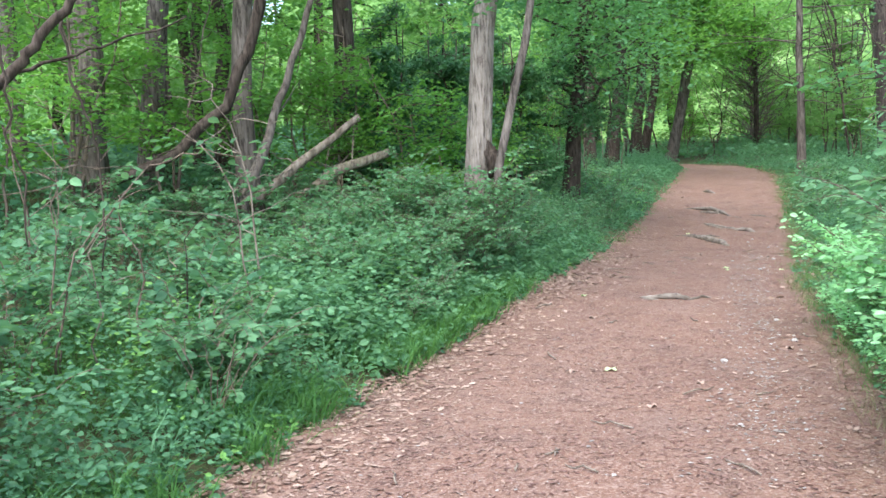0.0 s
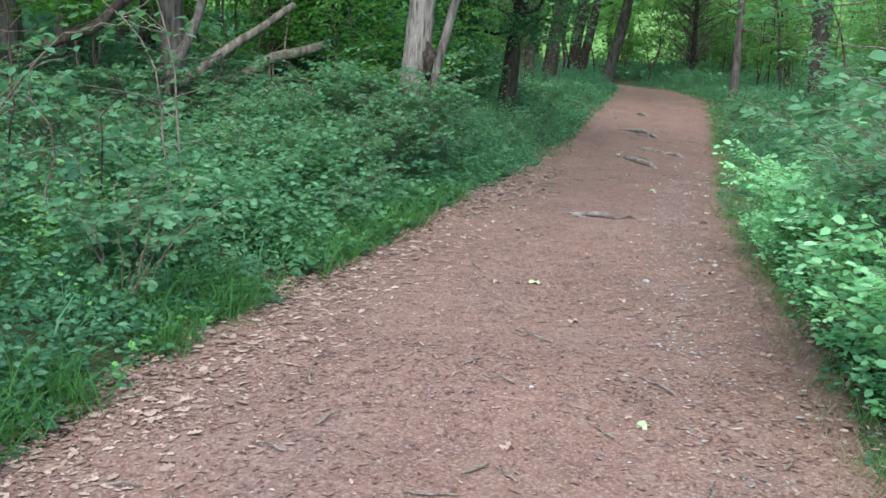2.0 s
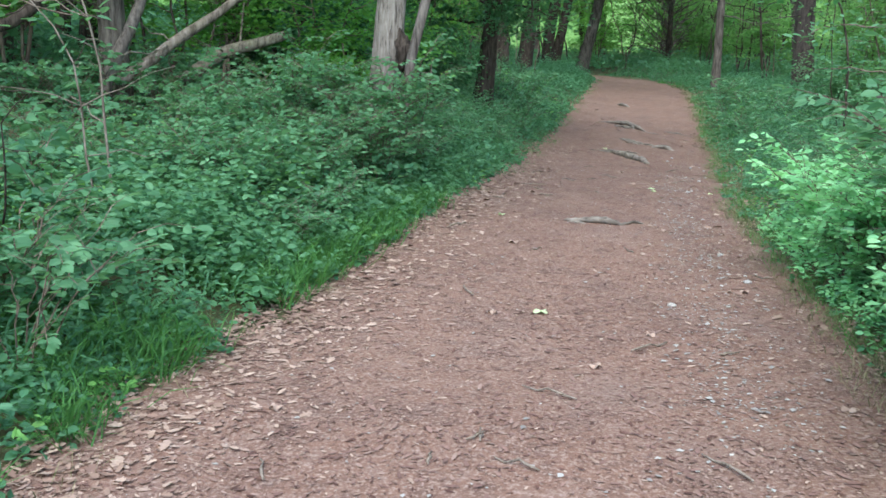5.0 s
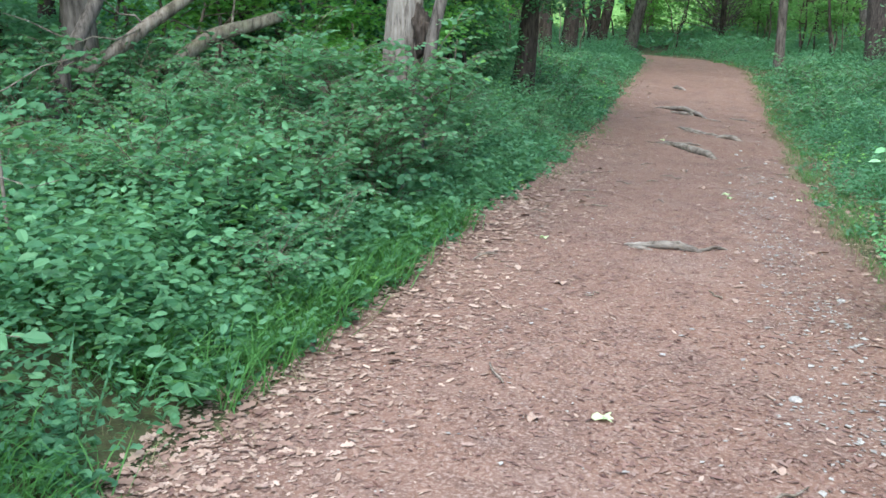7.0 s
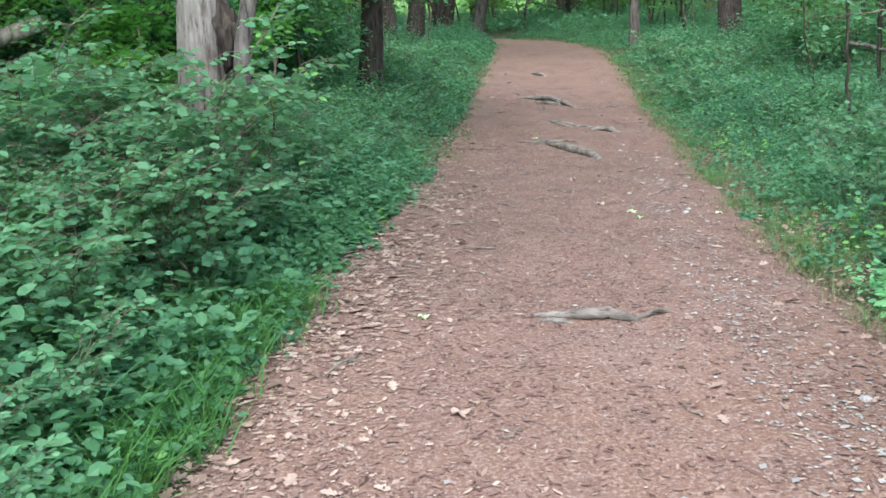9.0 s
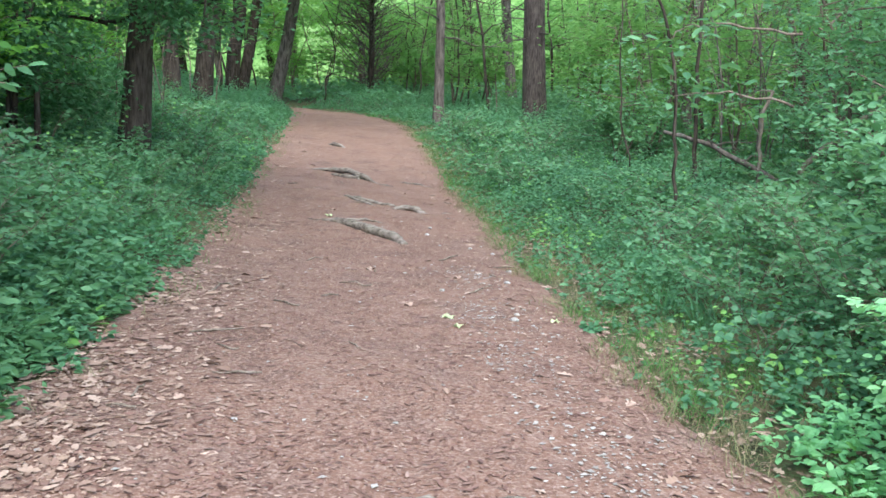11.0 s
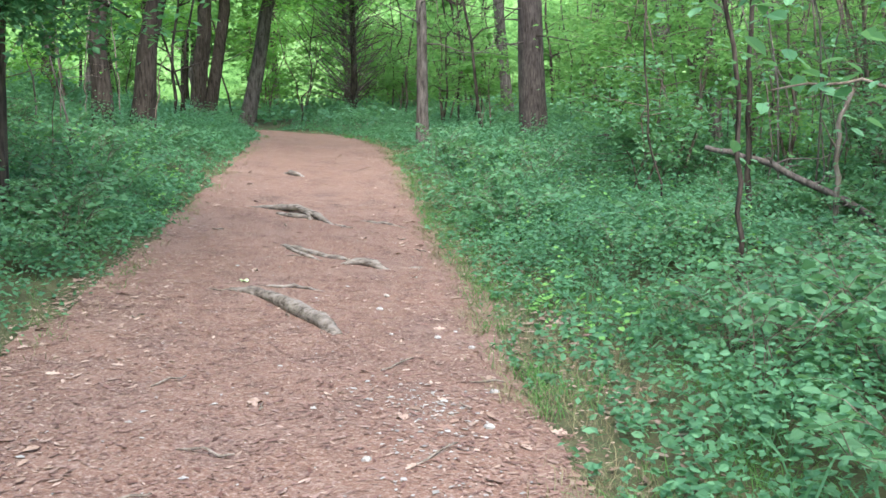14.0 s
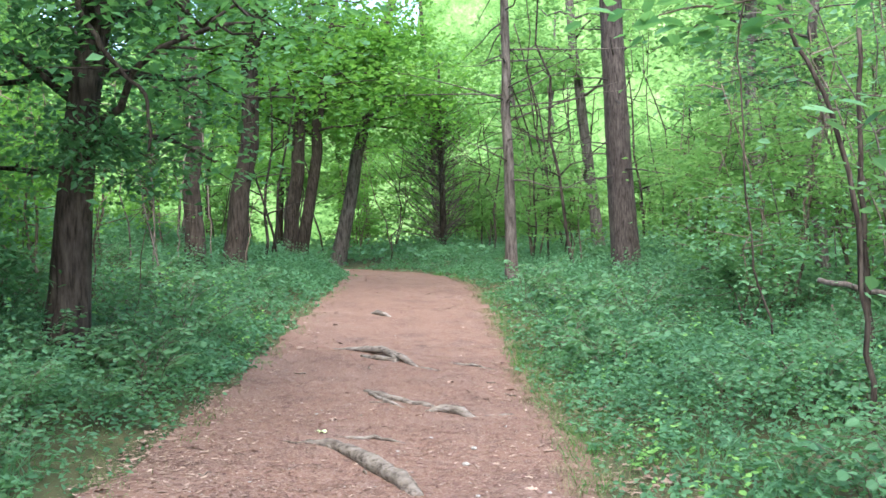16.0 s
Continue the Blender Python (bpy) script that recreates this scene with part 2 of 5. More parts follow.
BLADE = np.array([(0, 0.012, 0), (0, -0.012, 0), (0.55, 0.011, 0.07), (0.55, -0.011, 0.07), (1, 0, -0.16)])
BLADE_F = [(0, 1, 3, 2), (2, 3, 4)]


def spread(shape, faces, pos, way, up, size):
    """Many small leaves at once: shape laid along way, facing up, at each place."""
    way = way / np.linalg.norm(way, axis=1, keepdims=True)
    side = np.cross(up, way)
    side /= np.linalg.norm(side, axis=1, keepdims=True) + 1e-9
    nor = np.cross(way, side)
    v = pos[:, None] + size[:, None, None] * (shape[None, :, :1] * way[:, None] + shape[None, :, 1:2] * side[:, None] + shape[None, :, 2:] * nor[:, None])
    n, k = len(pos), len(shape)
    if isinstance(faces, list):
        f = [tuple(i + a * k for i in q) for a in range(n) for q in faces]
    else:
        f = (faces[None] + (np.arange(n) * k)[:, None, None]).reshape(-1, faces.shape[1]).tolist()
    return v.reshape(-1, 3).tolist(), f


def random_ways(g, n, lift=0.2, tilt=0.5):
    """Directions near level for leaves, and the way each one faces."""
    a = g.uniform(0, 2 * math.pi, n)
    way = np.stack([np.cos(a), np.sin(a), g.normal(lift, 0.35, n)], 1)
    up = np.stack([g.normal(0, tilt, n), g.normal(0, tilt, n), np.ones(n)], 1)
    return way, up


# ---- plan of the ground ----
def lerp_table(v, table):
    if v <= table[0][0]:
        return table[0][1]
    for (a, p), (b, q) in zip(table, table[1:]):
        if v <= b:
            s = (v - a) / (b - a)
            return p + (q - p) * s
    return table[-1][1]


EDGE_L = [(-30, -1.2), (-9, -1.2), (-5, -1.5), (-1, -1.48), (4, -1.55), (8, -1.75), (12, -2.0), (15, -2.05), (19, -2.25), (23, -2.5), (26, -3.2), (30, -7.0), (36, -14.0), (50, -30.0)]
EDGE_R = [(-30, 2.0), (-9, 2.05), (-5, 1.9), (-1, 1.45), (3, 1.15), (8, 1.12), (11, 0.95), (15, 0.75), (19.5, 0.45), (22, 0.0), (25, -1.0), (30, -5.0), (36, -12.0), (50, -28.0)]
RISE = [(-30, 0.0), (0, 0.0), (6.4, -0.14), (8.8, -0.135), (11.5, -0.045), (14.8, 0.22), (20.4, 0.5), (27, 0.62), (40, 0.75), (80, 0.9)]
CROSS = [(-9, 0.0), (-3, 0.0), (0, -0.04), (8, -0.07), (12, -0.07), (20, -0.04), (30, 0.0)]


def ground_z(x, y):
    """Height of the ground: the trail, its crossfall, the bank that climbs on one side."""
    l, r = lerp_table(y, EDGE_L), lerp_table(y, EDGE_R)
    c = min(max(x, l), r) - (l + r) / 2
    z = lerp_table(y, RISE) + lerp_table(y, CROSS) * c
    if x < l:
        d = l - x
        z += 0.21 * min(d, 8.0) + 0.04 * max(0.0, min(d - 8.0, 25.0)) - 0.05 * min(1.0, d)
    if x > r:
        d = x - r
        z += 0.03 * min(d, 20.0)
    return z


# ---- ground and trail ----
def rough_z(x, y):
    """Ground height with small unevenness."""
    return ground_z(x, y) + 0.03 * noise.noise((x * 0.9, y * 0.9, 0.0)) + 0.012 * noise.noise((x * 3.1, y * 3.1, 4.0))


def axis(fine_a, fine_b, step, far):
    line = [fine_a]
    while line[-1] < fine_b:
        line.append(line[-1] + step)
    d, s = line[-1], step
    while d < far:
        s *= 1.35
        d += s
        line.append(d)
    d, s = line[0], step
    while d > -far:
        s *= 1.35
        d -= s
        line.insert(0, d)
    return line


def sheet(name, xs, ys, height, material):
    verts = [(x, y, height(x, y)) for y in ys for x in xs]
    w = len(xs)
    faces = [(j * w + i, j * w + i + 1, (j + 1) * w + i + 1, (j + 1) * w + i) for j in range(len(ys) - 1) for i in range(w - 1)]
    return new(name, mesh_of(name, verts, faces, material, True))


def under_trail(x, y):
    l, r = lerp_table(y, EDGE_L), lerp_table(y, EDGE_R)
    inside = min(x - l, r - x)
    return rough_z(x, y) - (0.05 if inside > 0.1 else 0.0)


ground = sheet("ground", axis(-12, 12, 0.2, 900), axis(-12, 36, 0.2, 900), under_trail, FLOOR)
tagged(ground, "dark forest floor of leaf mould under the undergrowth", "ground", kind="structure")


def trail_z(x, y):
    l, r = lerp_table(y, EDGE_L), lerp_table(y, EDGE_R)
    s = min(1.0, max(0.0, (x - l) / (r - l)))
    return rough_z(x, y) + 0.012 - 0.008 * math.sin(math.pi * s)


def build_trail():
    n, verts, faces = 40, [], []
    ys = [-20 + 0.16 * i for i in range(int(58 / 0.16))]
    for y in ys:
        l = lerp_table(y, EDGE_L) - 0.12 + 0.13 * noise.noise((0.3, y * 1.3, 7)) + 0.05 * noise.noise((0.3, y * 5, 9))
        r = lerp_table(y, EDGE_R) + 0.12 + 0.16 * noise.noise((5.3, y * 1.1, 2)) + 0.06 * noise.noise((0.3, y * 5, 3))
        for i in range(n + 1):
            s = i / n
            x = l + (r - l) * s
            wear = 0.02 * math.sin(math.pi * s)
            verts.append((x, y, rough_z(x, y) + (0.012 if 0 < i < n else -0.03) - wear * 0.4))
    w = n + 1
    for j in range(len(ys) - 1):
        for i in range(n):
            faces.append((j * w + i, j * w + i + 1, (j + 1) * w + i + 1, (j + 1) * w + i))
    ob = new("path", mesh_of("path", verts, faces, SOIL, True))
    tagged(ob, "reddish earth footpath trodden through the wood, strewn with leaves", "path", kind="structure")


build_trail()


# ---- trees ----
def limbs_of(base, top, radius, rng, count, low, reach, high):
    """Branches that leave the trunk above the height low; gives limbs, twigs and their ends."""
    mains, pieces, ends = [], [], []
    base, top = Vector(base), Vector(top)
    h = (top - base).length
    for k in range(count):
        s = (low + (min(h * 0.95, high) - low) * ((k + rng.random()) / count)) / h
        a = rng.uniform(0, 2 * math.pi)
        long = reach * rng.uniform(0.55, 1.1) * (1.1 - 0.5 * s)
        p = base.lerp(top, s)
        q = p + Vector((math.cos(a) * long, math.sin(a) * long, long * rng.uniform(-0.1, 0.4)))
        r = radius * (1 - 0.75 * s) * 0.24 + 0.008
        line = bend(p, q, 5, 0.1 * long, rng, -0.08 * long)
        mains.append(tube(line, [r * (1 - 0.8 * i / 5) + 0.003 for i in range(6)], 5))
        for j in (2, 3, 4, 5):
            ends.append((line[j], long * 0.28))
            b = rng.uniform(0, 2 * math.pi)
            tip = line[j] + Vector((math.cos(b), math.sin(b), rng.uniform(-0.3, 0.4))) * long * rng.uniform(0.2, 0.42)
            pieces.append(tube(bend(line[j], tip, 3, 0.03 * long, rng), [r * 0.35 + 0.002, r * 0.25 + 0.002, r * 0.16 + 0.002, 0.002], 3, cap=False))
            ends.append((tip, long * 0.26))
    return mains, pieces, ends


def foliage(ends, per, size, g, shape=KITE, faces=KITE_F, flat=0.45, droop=-0.15):
    """Leaves in loose sprays round the branch ends."""
    centre = np.array([tuple(e[0]) for e in ends])
    reach = np.array([e[1] for e in ends])
    pick = np.repeat(np.arange(len(ends)), per)
    off = g.normal(0, 1, (len(pick), 3)) * reach[pick][:, None] * np.array([1, 1, flat])
    way, up = random_ways(g, len(pick), droop, 0.45)
    return spread(shape, faces, centre[pick] + off, way, up, size * g.uniform(0.6, 1.25, len(pick)))


def ridged_trunk(line, radii, seed, depth, seg=36):
    """A trunk whose bark stands in upright plates and furrows."""
    pts, rs = [], []
    for i in range(len(line) - 1):
        a, b = line[i], line[i + 1]
        steps = max(1, round((b - a).length / 0.16)) if a.z < 7 else 1
        for k in range(steps):
            pts.append(a.lerp(b, k / steps))
            rs.append(radii[i] + (radii[i + 1] - radii[i]) * k / steps)
    pts.append(line[-1])
    rs.append(radii[-1])
    verts, faces = [], []
    for p, r in zip(pts, rs):
        foot = math.exp(-p.z * 2.5)
        for k in range(seg):
            a = 2 * math.pi * k / seg
            c, q = math.cos(a), math.sin(a)
            n = noise.noise((c * 4.5, q * 4.5, p.z * 0.9 + seed)) + 0.6 * noise.noise((c * 9, q * 9, p.z * 2.2 + seed))
            big = noise.noise((c * 1.4, q * 1.4, p.z * 0.5 + seed * 3))
            lobes = foot * 0.35 * noise.noise((c * 1.9, q * 1.9, seed * 1.7))
            w = r * (1 + depth * n + 0.07 * big + lobes)
            verts.append((p.x + c * w, p.y + q * w, p.z))
    for i in range(len(pts) - 1):
        for k in range(seg):
            a, b = i * seg + k, i * seg + (k + 1) % seg
            faces.append((a, b, b + seg, a + seg))
    return verts, faces


def make_tree(x, y, radius, lean=(0, 0), height=13.0, material=None, leaf=None, low=3.0, limbs=10, reach=2.6, per=26, size=0.14,
              label="", seed=1, flare=1.5, crook=0.1, name="tree", bare=0, seg=14, ridged=0.07, high=8.5):
    rng, g = random.Random(seed), np.random.default_rng(seed)
    z = ground_z(x, y) - 0.1
    thing = tagged(new(name), label, "tree", "trees of the wood")
    thing.location = (x, y, z)
    n = 14
    line = []
    for i in range(n + 1):
        s = i / n
        w = crook * math.sin(math.pi * min(1, s * 1.5))
        line.append(Vector((lean[0] * s * height + rng.uniform(-w, w), lean[1] * s * height + rng.uniform(-w, w), s * height)))
    line.insert(1, line[0].lerp(line[1], 0.12))
    line.insert(2, line[0].lerp(line[2], 0.35))
    hs = [p.z / height for p in line]
    radii = [radius * (1 - 0.62 * s) * (1 + (flare - 1) * math.exp(-s * height * 2.0)) for s in hs]
    if ridged:
        v, f = ridged_trunk(line, radii, seed, ridged)
    else:
        v, f = tube(line, radii, seg, 0.05, rng)
    part("trunk", mesh_of("trunk", v, f, material or BARK_GREY, True), thing)
    tip = line[-1]
    mains, pieces, ends = limbs_of(line[0], tip, radius, rng, limbs, low, reach, high)
    for k in range(bare):
        s = rng.uniform(0.12, 0.6)
        a, long = rng.uniform(0, 2 * math.pi), rng.uniform(0.8, 3.2)
        p = line[0].lerp(tip, s)
        q = p + Vector((math.cos(a) * long, math.sin(a) * long, rng.uniform(-0.25, 0.25) * long))
        mains.append(tube(bend(p, q, 4, 0.07, rng), [0.022, 0.017, 0.012, 0.008, 0.004], 5))
    for v, f in mains:
        part("limb", mesh_of("limb", v, f, material or BARK_GREY, True), thing)
    v, f = joined(pieces)
    tagged(part("twig_work", mesh_of("twig_work", v, f, material or BARK_GREY, True), thing), kind="stuff")
    if per:
        v, f = foliage(ends, int(per * 2.0), size, g)
        part("crown", mesh_of("crown", v, f, leaf or LEAF_TREE), thing)
    return thing


# trees that stand out, by their place on the plan
make_tree(-2.68, 1.19, 0.165, (0.11, 0.02), 14, BARK_PALE, LEAF_TREE, 4.5, 12, 2.6, 26, 0.13, "pale grey tree with ridged bark, leaning slightly, ivy at its foot", 11, 1.35, 0.06, ridged=0.13)
make_tree(-2.4, 0.95, 0.06, (0.2, 0.05), 10, BARK_GREY, LEAF_DARK, 3.4, 8, 1.8, 22, 0.12, "slim leaning brown stem beside the pale tree", 12, 1.2, 0.08, "tree")
make_tree(-3.3, 8.95, 0.165, (0.13, 0.0), 12, BARK_DARK, LEAF_DARK, 1.8, 20, 2.0, 27, 0.11, "dark rough-barked tree with low leafy branches beside the path", 13, 1.7, 0.05, high=5.0)
make_tree(-5.35, 29.0, 0.24, (0.12, 0.0), 14, BARK_DARK, LEAF_TREE, 4.2, 13, 3.4, 34, 0.2, "dark twin-stemmed tree with a leafy crown, one of two stems", 14, 1.3, 0.1)
make_tree(-5.02, 29.15, 0.2, (0.16, 0.0), 13, BARK_DARK, LEAF_TREE, 4.0, 13, 3.4, 34, 0.2, "dark twin-stemmed tree with a leafy crown, leaning stem", 15, 1.3, 0.1)
make_tree(-4.1, 30.9, 0.25, (0.24, -0.02), 13, BARK_GREY, LEAF_TREE, 4.6, 14, 3.6, 36, 0.2, "brown tree leaning over the bend of the path", 16, 1.3, 0.1)
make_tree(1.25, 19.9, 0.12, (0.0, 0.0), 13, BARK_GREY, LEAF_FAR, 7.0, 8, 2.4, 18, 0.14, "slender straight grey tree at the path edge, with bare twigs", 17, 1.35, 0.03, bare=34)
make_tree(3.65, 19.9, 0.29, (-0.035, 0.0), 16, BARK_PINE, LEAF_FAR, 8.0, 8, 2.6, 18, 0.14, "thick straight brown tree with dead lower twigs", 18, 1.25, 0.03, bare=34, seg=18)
make_tree(4.3, 28.5, 0.18, (-0.09, 0.0), 15, BARK_GREY, LEAF_FAR, 4.5, 10, 3.2, 26, 0.2, "grey forked tree with leaves in sunlit tones, deep in the wood", 19, 1.2, 0.12, bare=6)
make_tree(-4.63, 17.3, 0.17, (0.0, 0.0), 12, BARK_DARK, LEAF_DARK, 3.2, 13, 2.6, 32, 0.15, "dark tree hung with dry vines, above the undergrowth", 20, 1.5, 0.1, bare=6)
make_tree(-4.3, 18.6, 0.2, (0.14, 0.0), 12, BARK_DARK, LEAF_TREE, 3.4, 13, 2.8, 32, 0.16, "stout dark tree leaning towards the path", 21, 1.5, 0.12, bare=4)
make_tree(-7.5, 22.7, 0.15, (0.12, 0.0), 12, BARK_DARK, LEAF_TREE, 3.4, 11, 2.8, 28, 0.18, "dark slim tree leaning, far up the bank", 22, 1.3, 0.1)
make_tree(-6.9, 23.6, 0.12, (0.2, 0.0), 11, BARK_GREY, LEAF_TREE, 3.4, 10, 2.8, 28, 0.18, "grey slim tree leaning, far up the bank", 23, 1.3, 0.1)
make_tree(-9.57, 0.61, 0.13, (0.05, 0), 12, BARK_GREY, LEAF_TREE, 4.5, 8, 2.6, 20, 0.15, "slim grey tree on the bank", 24)
make_tree(-7.51, -0.17, 0.22, (0.05, 0), 14, BARK_GREY, LEAF_TREE, 5.0, 9, 2.8, 20, 0.15, "stout grey tree on the bank with shaggy bark", 25, 1.4)
make_tree(-7.6, 1.08, 0.17, (0.13, 0.05), 13, BARK_GREY, LEAF_TREE, 4.6, 9, 2.6, 20, 0.15, "smooth grey tree leaning on the bank", 26)
make_tree(-7.93, 2.1, 0.075, (-0.02, 0), 11, BARK_DARK, LEAF_TREE, 4.6, 7, 2.2, 20, 0.15, "thin dark stem on the bank", 27)
make_tree(-8.8, 3.95, 0.1, (0.08, 0), 12, BARK_DARK, LEAF_TREE, 4.4, 8, 2.6, 22, 0.15, "thin dark tree on the bank", 28)
make_tree(-7.93, 3.34, 0.125, (0.1, 0), 12, BARK_DARK, LEAF_TREE, 4.4, 8, 2.6, 22, 0.15, "dark tree with a crooked stem on the bank", 29, crook=0.2)
make_tree(-5.75, 0.9, 0.15, (0.03, 0), 12, BARK_GREY, LEAF_TREE, 4.2, 9, 2.6, 20, 0.14, "grey tree behind a fallen limb", 30)
make_tree(-5.9, 4.2, 0.2, (0.03, 0), 13, BARK_DARK, LEAF_TREE, 3.8, 11, 2.8, 26, 0.15, "rough dark tree among low branches on the bank", 31)
make_tree(6.2, 15.8, 0.1, (-0.04, 0), 10, BARK_GREY, LEAF_SHRUB, 2.5, 11, 2.4, 26, 0.14, "thin grey tree in a thicket", 32, bare=8, crook=0.25)
make_tree(7.5, 23.8, 0.2, (0.0, 0), 13, BARK_GREY, LEAF_FAR, 5.0, 11, 3.0, 24, 0.18, "grey tree behind the thicket", 33, bare=10)


def dead_conifer():
    """A small tree, dead below: one stem with a fan of fine bare branches."""
    rng = random.Random(5)
    x, y = -0.6, 32.2
    thing = tagged(new("conifer"), "small conifer with a fan of bare dead branches", "tree", "trees of the wood")
    thing.location = (x, y, ground_z(x, y) - 0.1)
    v, f = tube([(0, 0, 0), (0.05, 0, 2), (0, 0, 4.5), (0.05, 0, 7)], [0.13, 0.11, 0.08, 0.03], 9)
    part("trunk", mesh_of("trunk", v, f, BARK_DARK, True), thing)
    pieces, ends = [], []
    for k in range(230):
        s, a = rng.uniform(0.5, 5.5), rng.uniform(0, 2 * math.pi)
        long = rng.uniform(1.3, 3.1) * (1.1 - s / 9)
        tip = Vector((math.cos(a) * long, math.sin(a) * long, s + long * rng.uniform(0.15, 1.1)))
        line = bend((0, 0, s), tip, 3, 0.05, rng)
        pieces.append(tube(line, [0.02, 0.014, 0.009, 0.004], 4, cap=False))
        for j in (1, 2):
            q = line[j] + Vector((rng.uniform(-0.4, 0.4), rng.uniform(-0.4, 0.4), rng.uniform(0.1, 0.5)))
            pieces.append(tube([line[j], q], [0.01, 0.005], 3, cap=False))
        if s > 3.6:
            ends.append((tip, 0.35))
    v, f = joined(pieces)
    tagged(part("twig_work", mesh_of("twig_work", v, f, BARK_GREY), thing), kind="stuff")
    v, f = foliage(ends, 40, 0.12, np.random.default_rng(5))
    part("crown", mesh_of("crown", v, f, LEAF_TREE), thing)


dead_conifer()


def sapling(x, y, height, leaf, seed, label, stems=3, per=16, size=0.1, reach=0.9, low=0.5, simple=False):
    """A young tree or tall bush: several thin stems with leafy side shoots."""
    rng, g = random.Random(seed), np.random.default_rng(seed)
    thing = tagged(new("sapling"), label, "sapling", "saplings of the wood")
    thing.location = (x, y, ground_z(x, y) - 0.05)
    ends, pieces = [], []
    for k in range(stems):
        a = rng.uniform(0, 2 * math.pi)
        h = height * rng.uniform(0.7, 1.05)
        top = Vector((math.cos(a) * 0.25 * h, math.sin(a) * 0.25 * h, h))
        line = bend((rng.uniform(-0.15, 0.15), rng.uniform(-0.15, 0.15), 0), top, 6, 0.12, rng)
        r = 0.008 + 0.006 * h
        v, f = tube(line, [r * (1 - 0.8 * i / 6) + 0.002 for i in range(7)], 6)
        part("stem", mesh_of("stem", v, f, TWIG, True), thing)
        for j in range(9):
            s = low / h + (1 - low / h) * (j + rng.random()) / 9
            i = min(5, int(s * 6))
            p = line[i].lerp(line[i + 1], s * 6 - i)
            b, long = rng.uniform(0, 2 * math.pi), reach * rng.uniform(0.5, 1.1)
            q = p + Vector((math.cos(b) * long, math.sin(b) * long, rng.uniform(-0.1, 0.5) * long))
            pieces.append(tube(bend(p, q, 3, 0.06, rng), [r * 0.4 + 0.002, r * 0.3 + 0.002, r * 0.2 + 0.002, 0.002], 3, cap=False))
            ends += [(p.lerp(q, 0.55), long * 0.25), (q, long * 0.28)]
    v, f = joined(pieces)
    tagged(part("twig_work", mesh_of("twig_work", v, f, TWIG, True), thing), kind="stuff")
    v, f = foliage(ends, per, size, g, *((KITE, KITE_F) if simple else (BROAD, BROAD_F)))
    part("foliage", mesh_of("foliage", v, f, leaf), thing)
    return thing


def build_saplings():
    rng = random.Random(77)
    spots = [
        # thicket beside the trail on the low side
        (3.2, -3.4, 1.5), (3.5, -1.8, 1.7), (3.0, -0.6, 1.2), (3.6, 0.6, 1.6), (3.3, 2.2, 1.3), (4.1, 4.2, 1.4), (5.3, 6.0, 3.2),
        (5.4, 7.4, 4.0), (6.6, 9.6, 4.6), (5.6, 11.8, 3.6), (7.4, 12.6, 5.0), (6.2, 14.2, 4.2), (8.6, 15.4, 5.5), (5.3, 17.2, 3.2),
        (7.0, 18.6, 4.8), (4.7, 13.4, 3.8), (7.2, 10.6, 5.0), (4.4, 16.6, 3.4), (6.9, 7.9, 3.6), (8.2, 13.8, 5.2), (3.7, 11.9, 1.8), (2.9, 22.8, 3.0), (5.4, 23.0, 4.2), (2.1, 25.4, 3.6), (9.2, 20.8, 5.6), (4.9, 14.9, 2.4),
        (-2.6, 35.4, 4.2), (-0.6, 36.4, 4.6), (1.6, 34.6, 4.0), (3.2, 33.0, 3.6), (-4.6, 38.6, 4.6), (0.9, 31.2, 2.6), (-3.9, 35.9, 3.4),
        # bank
        (-3.2, 2.3, 1.5), (-4.4, 6.2, 2.6), (-5.4, 8.6, 3.0), (-4.9, 11.4, 2.8), (-6.4, 12.6, 3.4), (-5.8, 15.4, 3.0), (-7.6, 6.8, 3.4),
        (-8.6, 10.0, 4.0), (-7.8, 16.4, 4.0), (-6.4, 20.4, 3.4), (-9.6, 20.0, 4.5), (-6.2, 2.6, 2.6), (-8.4, -1.6, 3.0), (-6.6, -2.4, 2.2), (-6.6, 0.4, 3.2), (-7.0, -0.9, 3.4), (-5.1, 2.2, 3.0), (-6.8, 2.6, 3.8), (-8.6, 0.9, 4.0), (-3.9, 2.6, 2.6),
    ]
    for k, (x, y, h) in enumerate(spots):
        far = y > 16
        # low-side thicket partly takes the leaf with sunlight in its colour
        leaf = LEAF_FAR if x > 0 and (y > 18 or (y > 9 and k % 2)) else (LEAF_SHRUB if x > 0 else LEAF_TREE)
        sapling(x, y, h, leaf, 200 + k, "leafy young tree with thin stems in the thicket" if h > 2 else "leafy waist-high bush with thin stems",
                3, 56 if not far else 40, (0.088 if h > 2 else 0.075) if not far else 0.12, 0.45 + 0.14 * h, 0.35 * min(h, 2), h > 2)


build_saplings()


